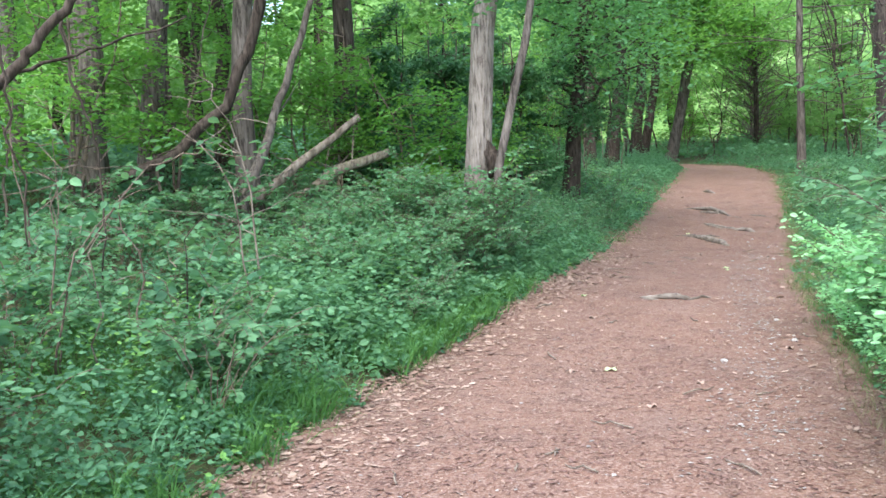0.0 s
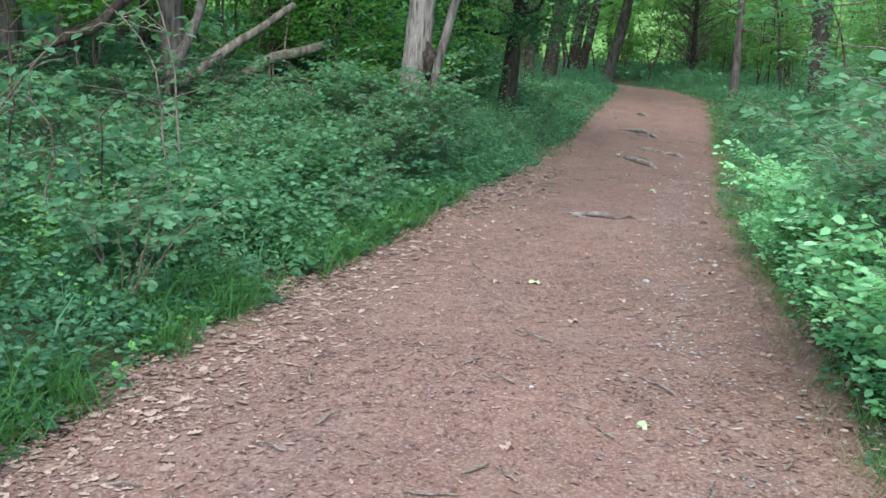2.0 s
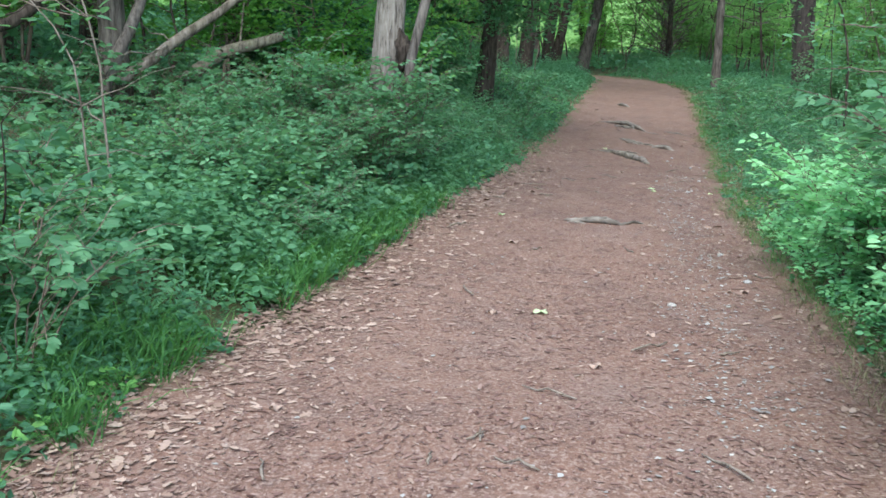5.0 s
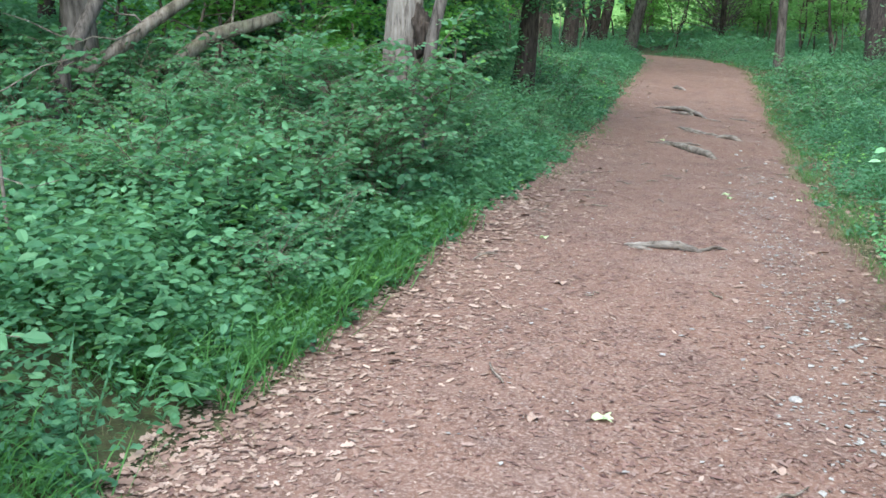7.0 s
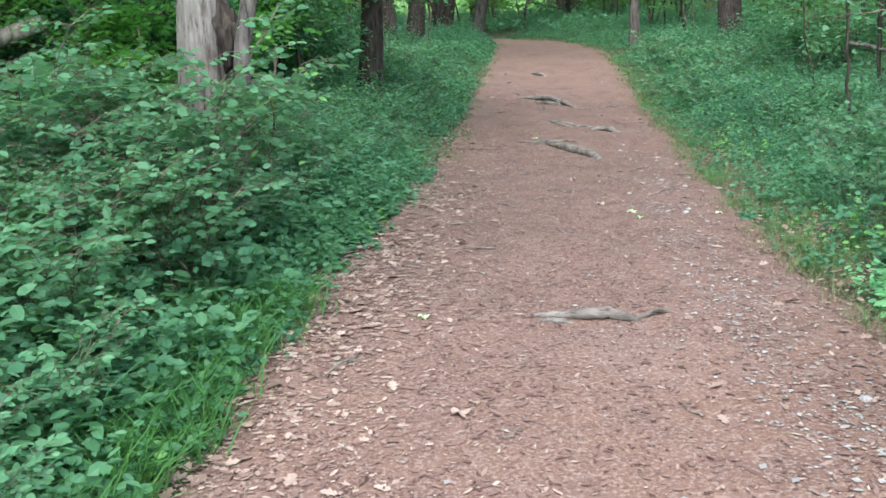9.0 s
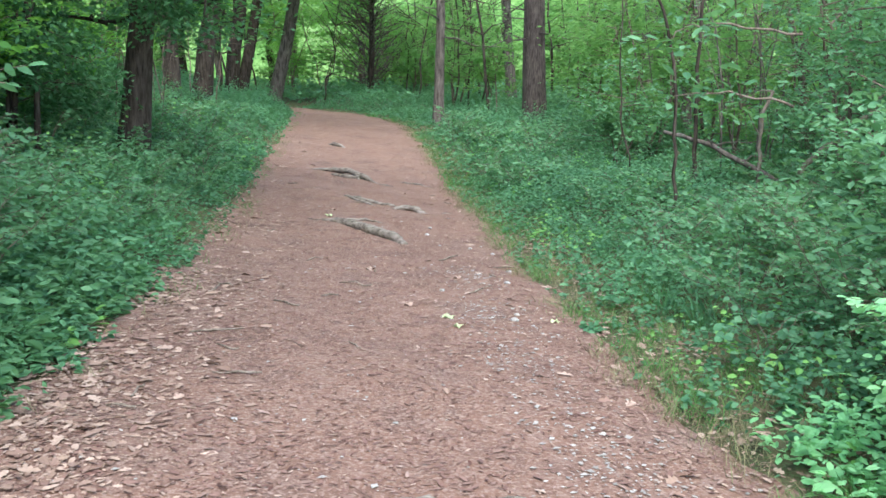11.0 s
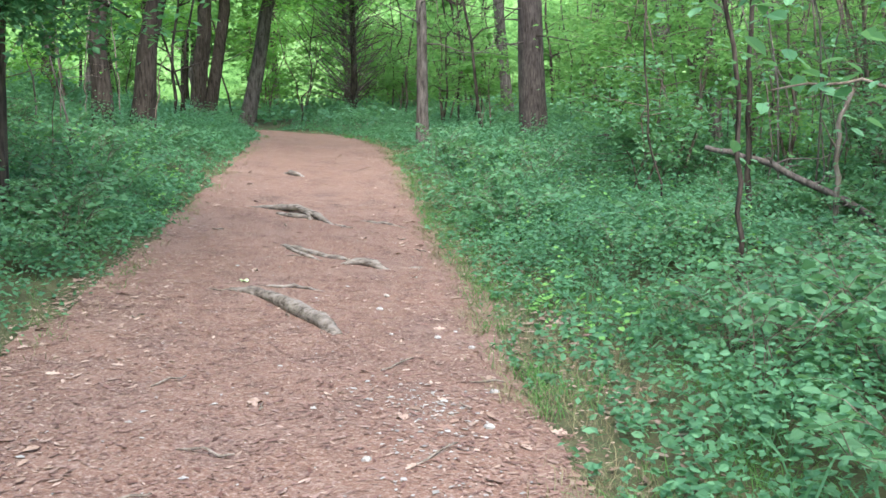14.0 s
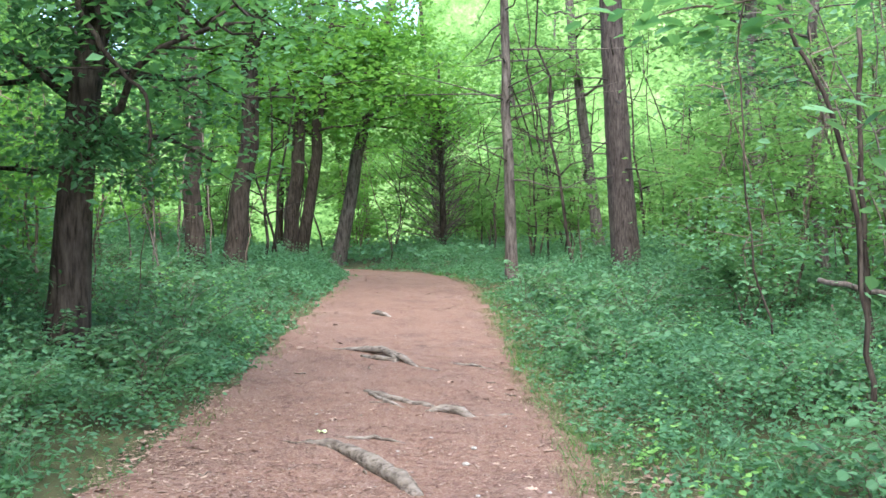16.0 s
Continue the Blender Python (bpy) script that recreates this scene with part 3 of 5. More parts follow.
def evergreen(x, y, height, wide, seed, label):
    """A dark evergreen bush: drooping sprays in tiers round thin stems."""
    rng, g = random.Random(seed), np.random.default_rng(seed)
    thing = tagged(new("evergreen_bush"), label, "bush", "evergreen bushes on the bank")
    thing.location = (x, y, ground_z(x, y) - 0.05)
    ends, pieces = [], []
    for k in range(3):
        line = bend((rng.uniform(-0.2, 0.2), rng.uniform(-0.2, 0.2), 0), (rng.uniform(-0.4, 0.4), rng.uniform(-0.4, 0.4), height * rng.uniform(0.8, 1.0)), 6, 0.1, rng)
        v, f = tube(line, [0.04 - 0.005 * i for i in range(7)], 6)
        part("stem", mesh_of("stem", v, f, BARK_DARK, True), thing)
        for j in range(16):
            s = rng.uniform(0.25, 0.98)
            p = line[0].lerp(line[-1], s)
            b, long = rng.uniform(0, 2 * math.pi), wide * rng.uniform(0.5, 1.05) * (1.15 - 0.6 * s)
            q = p + Vector((math.cos(b) * long, math.sin(b) * long, rng.uniform(-0.35, 0.1) * long))
            pieces.append(tube(bend(p, q, 3, 0.05, rng, -0.1), [0.012, 0.009, 0.006, 0.003], 3, cap=False))
            ends += [(p.lerp(q, 0.6), long * 0.2), (p.lerp(q, 0.85), long * 0.18), (q, long * 0.16)]
    v, f = joined(pieces)
    tagged(part("twig_work", mesh_of("twig_work", v, f, BARK_DARK, True), thing), kind="stuff")
    v, f = foliage(ends, 60, 0.085, g, flat=0.6, droop=-0.45)
    part("foliage", mesh_of("foliage", v, f, LEAF_EVERGREEN), thing)


for n, (x, y, h, w) in enumerate(((-3.95, 7.3, 3.6, 1.1), (-4.9, 6.3, 3.8, 1.2), (-4.3, 5.0, 3.4, 1.0), (-5.2, 9.2, 4.2, 1.3), (-6.4, 7.4, 4.2, 1.4), (-4.7, 3.4, 2.8, 0.9))):
    evergreen(x, y, h, w, 600 + n, "dense dark evergreen bush under the trees on the bank")


def drooping_sprays():
    """Dark leafy sprays that hang about the trunk of the dark tree beside the trail."""
    rng, g = random.Random(8), np.random.default_rng(8)
    dark = [o for o in bpy.data.objects if o.name.startswith("tree") and abs(o.location.y - 8.95) < 0.01][0]
    ends = []
    for k in range(13):
        z, b, long = rng.uniform(1.7, 3.6), rng.uniform(0, 2 * math.pi), rng.uniform(0.5, 1.3)
        p = Vector((0.13 * z, 0, z + 0.25))
        q = Vector((p.x + math.cos(b) * long, math.sin(b) * long, z - rng.uniform(0.0, 0.4)))
        v, f = tube(bend(p, q, 4, 0.05, rng, -0.1), [0.014, 0.011, 0.008, 0.006, 0.003], 4)
        part("limb", mesh_of("limb", v, f, BARK_DARK, True), dark)
        ends += [(p.lerp(q, 0.5), 0.2), (p.lerp(q, 0.8), 0.2), (q, 0.2)]
    v, f = foliage(ends, 70, 0.09, g, flat=0.6, droop=-0.4)
    part("crown", mesh_of("crown", v, f, LEAF_EVERGREEN), dark, "dark drooping sprays of leaves")


drooping_sprays()


# ---- the wood beyond ----
def build_far_woods():
    rng = random.Random(404)
    kinds = [
        make_tree(-16, 34, 0.16, (0.05, 0), 13, BARK_DARK, LEAF_FAR, 2.2, 9, 3.0, 26, 0.24, "slim tree with leaves in sunlit tones, deep in the wood", 301, 1.2, 0.2, ridged=0),
        make_tree(11, 31, 0.13, (-0.06, 0.03), 12, BARK_GREY, LEAF_FAR, 2.0, 9, 2.8, 26, 0.24, "slim grey tree with leaves in sunlit tones, deep in the wood", 302, 1.2, 0.25, ridged=0),
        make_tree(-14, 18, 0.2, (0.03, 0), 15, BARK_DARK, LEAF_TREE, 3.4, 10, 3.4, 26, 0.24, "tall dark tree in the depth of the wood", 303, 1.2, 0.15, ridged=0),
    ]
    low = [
        sapling(12, 24, 4.0, LEAF_FAR, 311, "leafy thicket bush in sunlit tones in the depth of the wood", 3, 30, 0.22, 1.25, 0.3, True),
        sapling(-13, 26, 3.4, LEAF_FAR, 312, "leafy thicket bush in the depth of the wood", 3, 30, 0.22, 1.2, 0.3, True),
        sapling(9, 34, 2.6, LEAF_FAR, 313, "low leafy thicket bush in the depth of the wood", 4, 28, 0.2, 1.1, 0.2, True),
    ]

    def clear(x, y):
        l, r = lerp_table(y, EDGE_L), lerp_table(y, EDGE_R)
        return x < l - 2.2 or x > r + 2.2

    def put(ob, x, y, s):
        m = Matrix.LocRotScale((x, y, ground_z(x, y) - 0.1), Euler((0, 0, rng.uniform(0, 6.28))), (s, s, s))
        copy_thing(ob, m).scale = (s, s, s)

    zones = [  # x from, to; y from, to; trees; bushes
        (-34, -8, 24, 50, 12, 18), (-8, 8, 36, 50, 5, 12), (5, 28, 27, 48, 9, 20), (-30, -11, -4, 22, 12, 16), (9.5, 26, 6, 24, 6, 14),
    ]
    for x0, x1, y0, y1, trees, bushes in zones:
        for k in range(trees + bushes):
            for attempt in range(12):
                x, y = rng.uniform(x0, x1), rng.uniform(y0, y1)
                if clear(x, y):
                    break
            else:
                continue
            if k < trees:
                put(rng.choice(kinds if x > -8 else kinds + kinds[2:]), x, y, rng.uniform(0.85, 1.25))
            else:
                put(rng.choice(low), x, y, rng.uniform(0.8, 1.4))


build_far_woods()


def distance():
    """The far edge of the wood, more than fifty metres off: a curved wall with a ragged top, haze and daylight painted
    into its green.
    """
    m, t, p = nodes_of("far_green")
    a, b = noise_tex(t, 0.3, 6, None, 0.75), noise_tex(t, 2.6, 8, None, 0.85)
    # pale stops paint lit foliage and haze, dark stops the shade between
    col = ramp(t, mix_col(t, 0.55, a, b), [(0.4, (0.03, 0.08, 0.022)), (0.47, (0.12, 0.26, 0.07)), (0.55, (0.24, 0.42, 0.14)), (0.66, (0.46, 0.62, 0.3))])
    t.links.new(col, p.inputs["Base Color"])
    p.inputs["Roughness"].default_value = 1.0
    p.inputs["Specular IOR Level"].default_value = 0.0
    # slight glow added to lift the distance; nothing there is a lamp
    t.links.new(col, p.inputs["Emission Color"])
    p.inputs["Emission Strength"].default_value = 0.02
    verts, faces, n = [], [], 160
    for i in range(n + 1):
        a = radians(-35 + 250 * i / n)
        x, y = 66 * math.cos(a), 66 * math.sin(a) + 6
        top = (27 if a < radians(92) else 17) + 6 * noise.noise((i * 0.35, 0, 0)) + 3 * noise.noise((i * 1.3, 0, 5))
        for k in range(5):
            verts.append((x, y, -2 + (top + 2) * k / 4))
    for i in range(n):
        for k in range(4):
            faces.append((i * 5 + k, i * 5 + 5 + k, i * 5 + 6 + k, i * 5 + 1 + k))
    tagged(new("backdrop", mesh_of("backdrop", verts, faces, m)), "backdrop wall painted as hazy, brightly lit green distance beyond the wood", "backdrop", kind="structure")


distance()


def bare_stems():
    """Thin bare stems standing in the depth of the wood."""
    rng = random.Random(515)
    for k in range(46):
        for attempt in range(10):
            x, y = rng.uniform(-9, 14), rng.uniform(21, 36)
            if x < lerp_table(y, EDGE_L) - 1.5 or x > lerp_table(y, EDGE_R) + 1.0:
                break
        h = rng.uniform(3.5, 9)
        top = Vector((rng.uniform(-0.25, 0.25) * h, rng.uniform(-0.1, 0.1) * h, h))
        thing = tagged(new("bare_stem"), "thin bare crooked stem deep in the wood", "stem", "bare stems in the wood")
        thing.location = (x, y, ground_z(x, y) - 0.1)
        line = bend((0, 0, 0), top, 8, 0.22, rng)
        r = rng.uniform(0.02, 0.05)
        v, f = tube(line, [r * (1 - 0.08 * i) for i in range(9)], 6)
        part("trunk", mesh_of("trunk", v, f, BARK_DARK, True), thing)
        for j in range(6):
            i = rng.randrange(2, 8)
            a, long = rng.uniform(0, 6.28), rng.uniform(0.6, 2.0)
            q = line[i] + Vector((math.cos(a) * long, math.sin(a) * long, rng.uniform(0.0, 0.7) * long))
            v, f = tube(bend(line[i], q, 3, 0.1, rng), [r * 0.5, r * 0.4, r * 0.28, 0.004], 4, cap=False)
            part("branch", mesh_of("branch", v, f, BARK_DARK), thing)


bare_stems()


def tangle(seed, count, xs, ys, heights, thick, materials, label, group):
    """Bare crooked stems and arching canes that fill a thicket."""
    rng = random.Random(seed)
    for k in range(count):
        x, y = rng.uniform(*xs), rng.uniform(*ys)
        h = rng.uniform(*heights)
        lean = rng.uniform(-0.55, 0.45) * h
        thing = tagged(new("cane"), label, "stem", group)
        thing.location = (x, y, ground_z(x, y) - 0.08)
        line = [Vector((lean * (i / 9) ** 1.8, rng.uniform(-0.05, 0.05) * h, h * math.sin(1.75 * i / 9) / math.sin(1.75))) + Vector((rng.uniform(-0.05, 0.05), 0, 0)) for i in range(10)]
        r, bark_of = rng.uniform(*thick), rng.choice(materials)
        v, f = tube(line, [r * (1 - 0.085 * i) for i in range(10)], 6)
        part("stem", mesh_of("stem", v, f, bark_of, True), thing)
        for j in range(rng.randint(3, 7)):
            i = rng.randrange(2, 9)
            a, long = rng.uniform(0, 6.28), rng.uniform(0.15, 0.4) * min(h, 4)
            q = line[i] + Vector((math.cos(a) * long, math.sin(a) * long, rng.uniform(-0.2, 0.8) * long))
            v, f = tube(bend(line[i], q, 4, 0.07 * long, rng), [r * 0.5, r * 0.42, r * 0.34, r * 0.24, 0.002], 4, cap=False)
            part("branch", mesh_of("branch", v, f, bark_of), thing)


tangle(717, 50, (4.5, 9.5), (9.5, 19.0), (1.8, 5.5), (0.006, 0.017), (BARK_GREY, TWIG, BARK_GREY, DEAD_WOOD), "thin bare brown cane arching through the thicket", "bare canes in the thicket")
tangle(718, 16, (-5.2, -2.9), (-6.8, -2.5), (0.9, 2.3), (0.005, 0.012), (BARK_DARK, TWIG, DEAD_WOOD), "thin bare dark cane in the tangle of the bank", "bare canes on the bank")
tangle(719, 14, (-6.5, -3.4), (10.5, 17.5), (1.2, 3.2), (0.007, 0.016), (BARK_GREY, TWIG, DEAD_WOOD), "thin bare brown cane under the trees of the bank", "bare canes under the trees")


# ---- undergrowth ----
def cover_height(x, y):
    """How tall the low plants stand above the ground."""
    l, r = lerp_table(y, EDGE_L), lerp_table(y, EDGE_R)
    d = l - x if x < l else x - r
    h = min(1.0, max(0.0, d) / (0.8 if x < l else 1.5)) ** 1.3
    bumps = 0.4 + 1.0 * noise.noise((x * 0.75, y * 0.75, 3.3)) + 0.6 * noise.noise((x * 2.6, y * 2.6, 1.1))
    return 0.06 + h * (0.16 + 0.5 * max(0.0, bumps))


def undergrowth(name, label, side, count, y0, y1, wide, size, material, seed, shape=BROAD, faces=BROAD_F, near=0.0):
    g = np.random.default_rng(seed)
    y = g.uniform(y0, y1, count)
    d = near + wide * g.random(count) ** 1.25
    ramp_to = 0.35 if side < 0 else 1.25
    keep = g.random(count) < np.clip(d / ramp_to, 0.0, 1.0) ** 1.4 + 0.05
    y, d, count = y[keep], d[keep], int(keep.sum())
    x = np.array([lerp_table(b, EDGE_L) - a if side < 0 else lerp_table(b, EDGE_R) + a for a, b in zip(d, y)])
    h = 0.7 * np.array([cover_height(a, b) for a, b in zip(x, y)])
    sprig = np.where(g.random(count) < 0.12, g.uniform(1.0, 1.5, count), g.uniform(0.15, 1.0, count) ** 0.6)
    z = np.array([ground_z(a, b) for a, b in zip(x, y)]) + h * sprig
    way, up = random_ways(g, count, 0.1, 1.0)
    v, f = spread(shape, faces, np.stack([x, y, z], 1), way, up, size * g.uniform(0.55, 1.3, count))
    ob = new(name, mesh_of(name, v, f, material))
    return tagged(ob, label, "undergrowth", kind="stuff")


def sprig_bed(label, side, count, y0, y1, wide, leaf, material, seed, n=8, near=0.0, tall=1.0, shape=BROAD, faces=BROAD_F, patch=0.0, dense=-0.12):
    """Low plants as arching sprigs: leaves in two rows along each stem, standing in drifts."""
    g = np.random.default_rng(seed)
    y = g.uniform(y0, y1, count)
    d = near + wide * g.random(count) ** 1.15
    x = np.array([lerp_table(b, EDGE_L) - a if side < 0 else lerp_table(b, EDGE_R) + a for a, b in zip(d, y)])
    keep = np.array([noise.noise((a * 0.8, b * 0.8, seed + patch)) > dense for a, b in zip(x, y)])
    keep &= g.random(count) < np.clip(d / (0.3 if side < 0 else 0.9), 0.0, 1.0) + 0.06
    x, y = x[keep], y[keep]
    count = len(x)
    h = np.array([cover_height(a, b) for a, b in zip(x, y)]) * tall * g.uniform(0.6, 1.25, count)
    z = np.array([ground_z(a, b) for a, b in zip(x, y)])
    turn, lean, vigour = g.uniform(0, 2 * math.pi, count), h * g.uniform(0.2, 0.8, count), g.uniform(0.65, 1.25, count)
    pos, ways, ups, sizes = [], [], [], []
    for i in range(n):
        s = 0.3 + 0.7 * i / (n - 1)
        k = s * s
        pos.append(np.stack([x + np.cos(turn) * lean * k, y + np.sin(turn) * lean * k, z + h * s * (1.3 - 0.3 * s)], 1) + g.normal(0, 0.012, (count, 3)))
        a = turn + (0.0 if i == n - 1 else (1.0 if i % 2 else -1.0)) + g.normal(0, 0.3, count)
        ways.append(np.stack([np.cos(a), np.sin(a), g.normal(-0.02, 0.28, count)], 1))
        ups.append(np.stack([g.normal(0, 0.6, count), g.normal(0, 0.6, count), np.ones(count)], 1))
        sizes.append(leaf * vigour * (1.15 - 0.45 * s) * g.uniform(0.75, 1.2, count))
    v, f = spread(shape, faces, np.concatenate(pos), np.concatenate(ways), np.concatenate(ups), np.concatenate(sizes))
    return tagged(new("undergrowth", mesh_of("undergrowth", v, f, material)), label, "undergrowth", kind="stuff")


sprig_bed("leafy sprigs of low green plants crowding the bank beside the path", -1, 7500, -9.5, 10, 2.6, 0.062, LEAF_LOW, 1)
sprig_bed("broad-leaved green sprigs heaped at the foot of the pale tree", -1, 2600, -3.6, 3.5, 2.0, 0.085, LEAF_SHRUB, 31, 8, 0.1, 1.35, dense=-0.6)
sprig_bed("lighter green sprigs standing in drifts on the bank", -1, 5200, -9.5, 10, 3.6, 0.06, LEAF_SHRUB, 21, 7, 0.15, 1.1, patch=40, dense=0.0)
sprig_bed("leafy sprigs of low green plants beside the path", 1, 7500, -9.5, 12, 2.8, 0.056, LEAF_LOW, 3)
sprig_bed("lighter green sprigs standing in drifts beside the path", 1, 2800, -9.5, 1, 3.6, 0.056, LEAF_SHRUB, 23, 7, 0.3, 1.1, patch=40, dense=0.0)
sprig_bed("taller green sprigs standing in drifts beside the path", 1, 2800, 1, 12, 3.6, 0.056, LEAF_LOW, 24, 7, 0.3, 1.25, patch=40, dense=0.0)
sprig_bed("leafy sprigs coloured as brightly lit, crowding the path edge under the bushes", 1, 3600, -6.0, 0.8, 1.3, 0.06, LEAF_HEDGE_LIT, 33, 8, 0.12, 1.7, dense=-0.6)
sprig_bed("low green sprigs under the trees on the bank", -1, 11000, 9, 28, 6, 0.085, LEAF_LOW, 2, 5, 0.0, 0.9, KITE, KITE_F)
sprig_bed("low green sprigs under the trees", 1, 11000, 9, 28, 6, 0.085, LEAF_LOW, 4, 5, 0.0, 0.9, KITE, KITE_F)
undergrowth("undergrowth", "dense small-leaved plants covering the bank", -1, 62000, -9.5, 12, 7, 0.05, LEAF_LOW, 11, KITE, KITE_F)
undergrowth("undergrowth", "small plants spreading under the trees on the bank", -1, 36000, 9, 28, 7, 0.066, LEAF_LOW, 12, KITE, KITE_F)
undergrowth("undergrowth", "dense small-leaved plants beside the path", 1, 62000, -9.5, 14, 7, 0.048, LEAF_LOW, 13, KITE, KITE_F)
undergrowth("undergrowth", "small plants spreading under the trees", 1, 36000, 9, 28, 7, 0.066, LEAF_LOW, 14, KITE, KITE_F)
sprig_bed("pale young sprigs among the low plants of the bank", -1, 1600, -9.5, 14, 2.6, 0.065, LEAF_BRIGHT, 5, 6, 0.1, 1.1, patch=80, dense=0.1)
sprig_bed("pale young sprigs among the low plants", 1, 1300, -9.5, 16, 2.6, 0.06, LEAF_BRIGHT, 6, 6, 0.2, 1.1, patch=80, dense=0.1)
undergrowth("undergrowth", "bigger plants up the bank among the trees", -1, 50000, -9, 32, 13, 0.13, LEAF_LOW, 7, KITE, KITE_F, 4.5)
undergrowth("undergrowth", "bigger plants among the trees", 1, 50000, -4, 36, 13, 0.13, LEAF_SHRUB, 8, KITE, KITE_F, 4.5)


def wide_cover():
    """Coarser plants all through the wood, behind and far to the sides."""
    g = np.random.default_rng(99)
    n = 46000
    x, y = g.uniform(-30, 30, n), g.uniform(-22, 48, n)
    keep = np.array([a < lerp_table(b, EDGE_L) - 0.5 or a > lerp_table(b, EDGE_R) + 0.8 for a, b in zip(x, y)])
    keep &= (np.abs(x) > 7) | (y < -9) | (y > 26)
    x, y = x[keep], y[keep]
    z = np.array([ground_z(a, b) for a, b in zip(x, y)]) + g.uniform(0.04, 0.5, len(x))
    way, up = random_ways(g, len(x), 0.1, 0.7)
    v, f = spread(KITE, KITE_F, np.stack([x, y, z], 1), way, up, g.uniform(0.12, 0.32, len(x)))
    tagged(new("undergrowth", mesh_of("undergrowth", v, f, LEAF_LOW)), "coarse green plants covering the floor of the wood", "undergrowth", kind="stuff")


wide_cover()


def make_shrub(seed, height, wide, count, size, material, shape=BROAD):
    """A low shrub: arching stems from one foot, side shoots on them, and leaves in two rows along each shoot."""
    rng, g = random.Random(seed), np.random.default_rng(seed)
    thing = new("shrub")
    pieces, pos, ways = [], [], []
    stems, per_shoot = 9, 9
    shoots = max(2, count // (stems * per_shoot))
    for k in range(stems):
        a, out = rng.uniform(0, 2 * math.pi), wide * rng.uniform(0.15, 0.6)
        top = Vector((math.cos(a) * out, math.sin(a) * out, height * rng.uniform(0.6, 1.0)))
        line = bend((rng.uniform(-0.05, 0.05), rng.uniform(-0.05, 0.05), 0), top, 5, 0.04, rng, -0.12 * height)
        pieces.append(tube(line, [0.006, 0.005, 0.004, 0.004, 0.003, 0.002], 3, cap=False))
        for j in range(shoots):
            s = 1.0 if j == 0 else rng.uniform(0.3, 1.0)
            i = min(4, int(s * 5))
            p = line[i].lerp(line[i + 1], s * 5 - i)
            b, long = a + rng.uniform(-1.9, 1.9), rng.uniform(0.16, 0.34) * (0.6 + 0.5 * height)
            tip = p + Vector((math.cos(b), math.sin(b), rng.uniform(-0.15, 0.75))).normalized() * long
            pieces.append(tube([p, p.lerp(tip, 0.5) + Vector((0, 0, 0.03)), tip], [0.003, 0.002, 0.0015], 3, cap=False))
            for q in range(per_shoot):
                u = 0.15 + 0.85 * q / (per_shoot - 1)
                c = b + (0 if q == per_shoot - 1 else (0.95 if q % 2 else -0.95)) + rng.uniform(-0.3, 0.3)
                pos.append(tuple(p.lerp(tip, u) + Vector((0, 0, 0.05 * u * (1 - u)))))
                ways.append((math.cos(c), math.sin(c), rng.uniform(-0.4, 0.3)))
    v, f = joined(pieces)
    tagged(part("twig_work", mesh_of("twig_work", v, f, TWIG), thing), kind="stuff")
    n = len(pos)
    up = np.stack([g.normal(0, 0.8, n), g.normal(0, 0.8, n), np.ones(n)], 1)
    v, f = spread(shape, BROAD_F, np.array(pos), np.array(ways), up, size * g.uniform(0.6, 1.25, n))
    part("foliage", mesh_of("foliage", v, f, material), thing)
    return thing


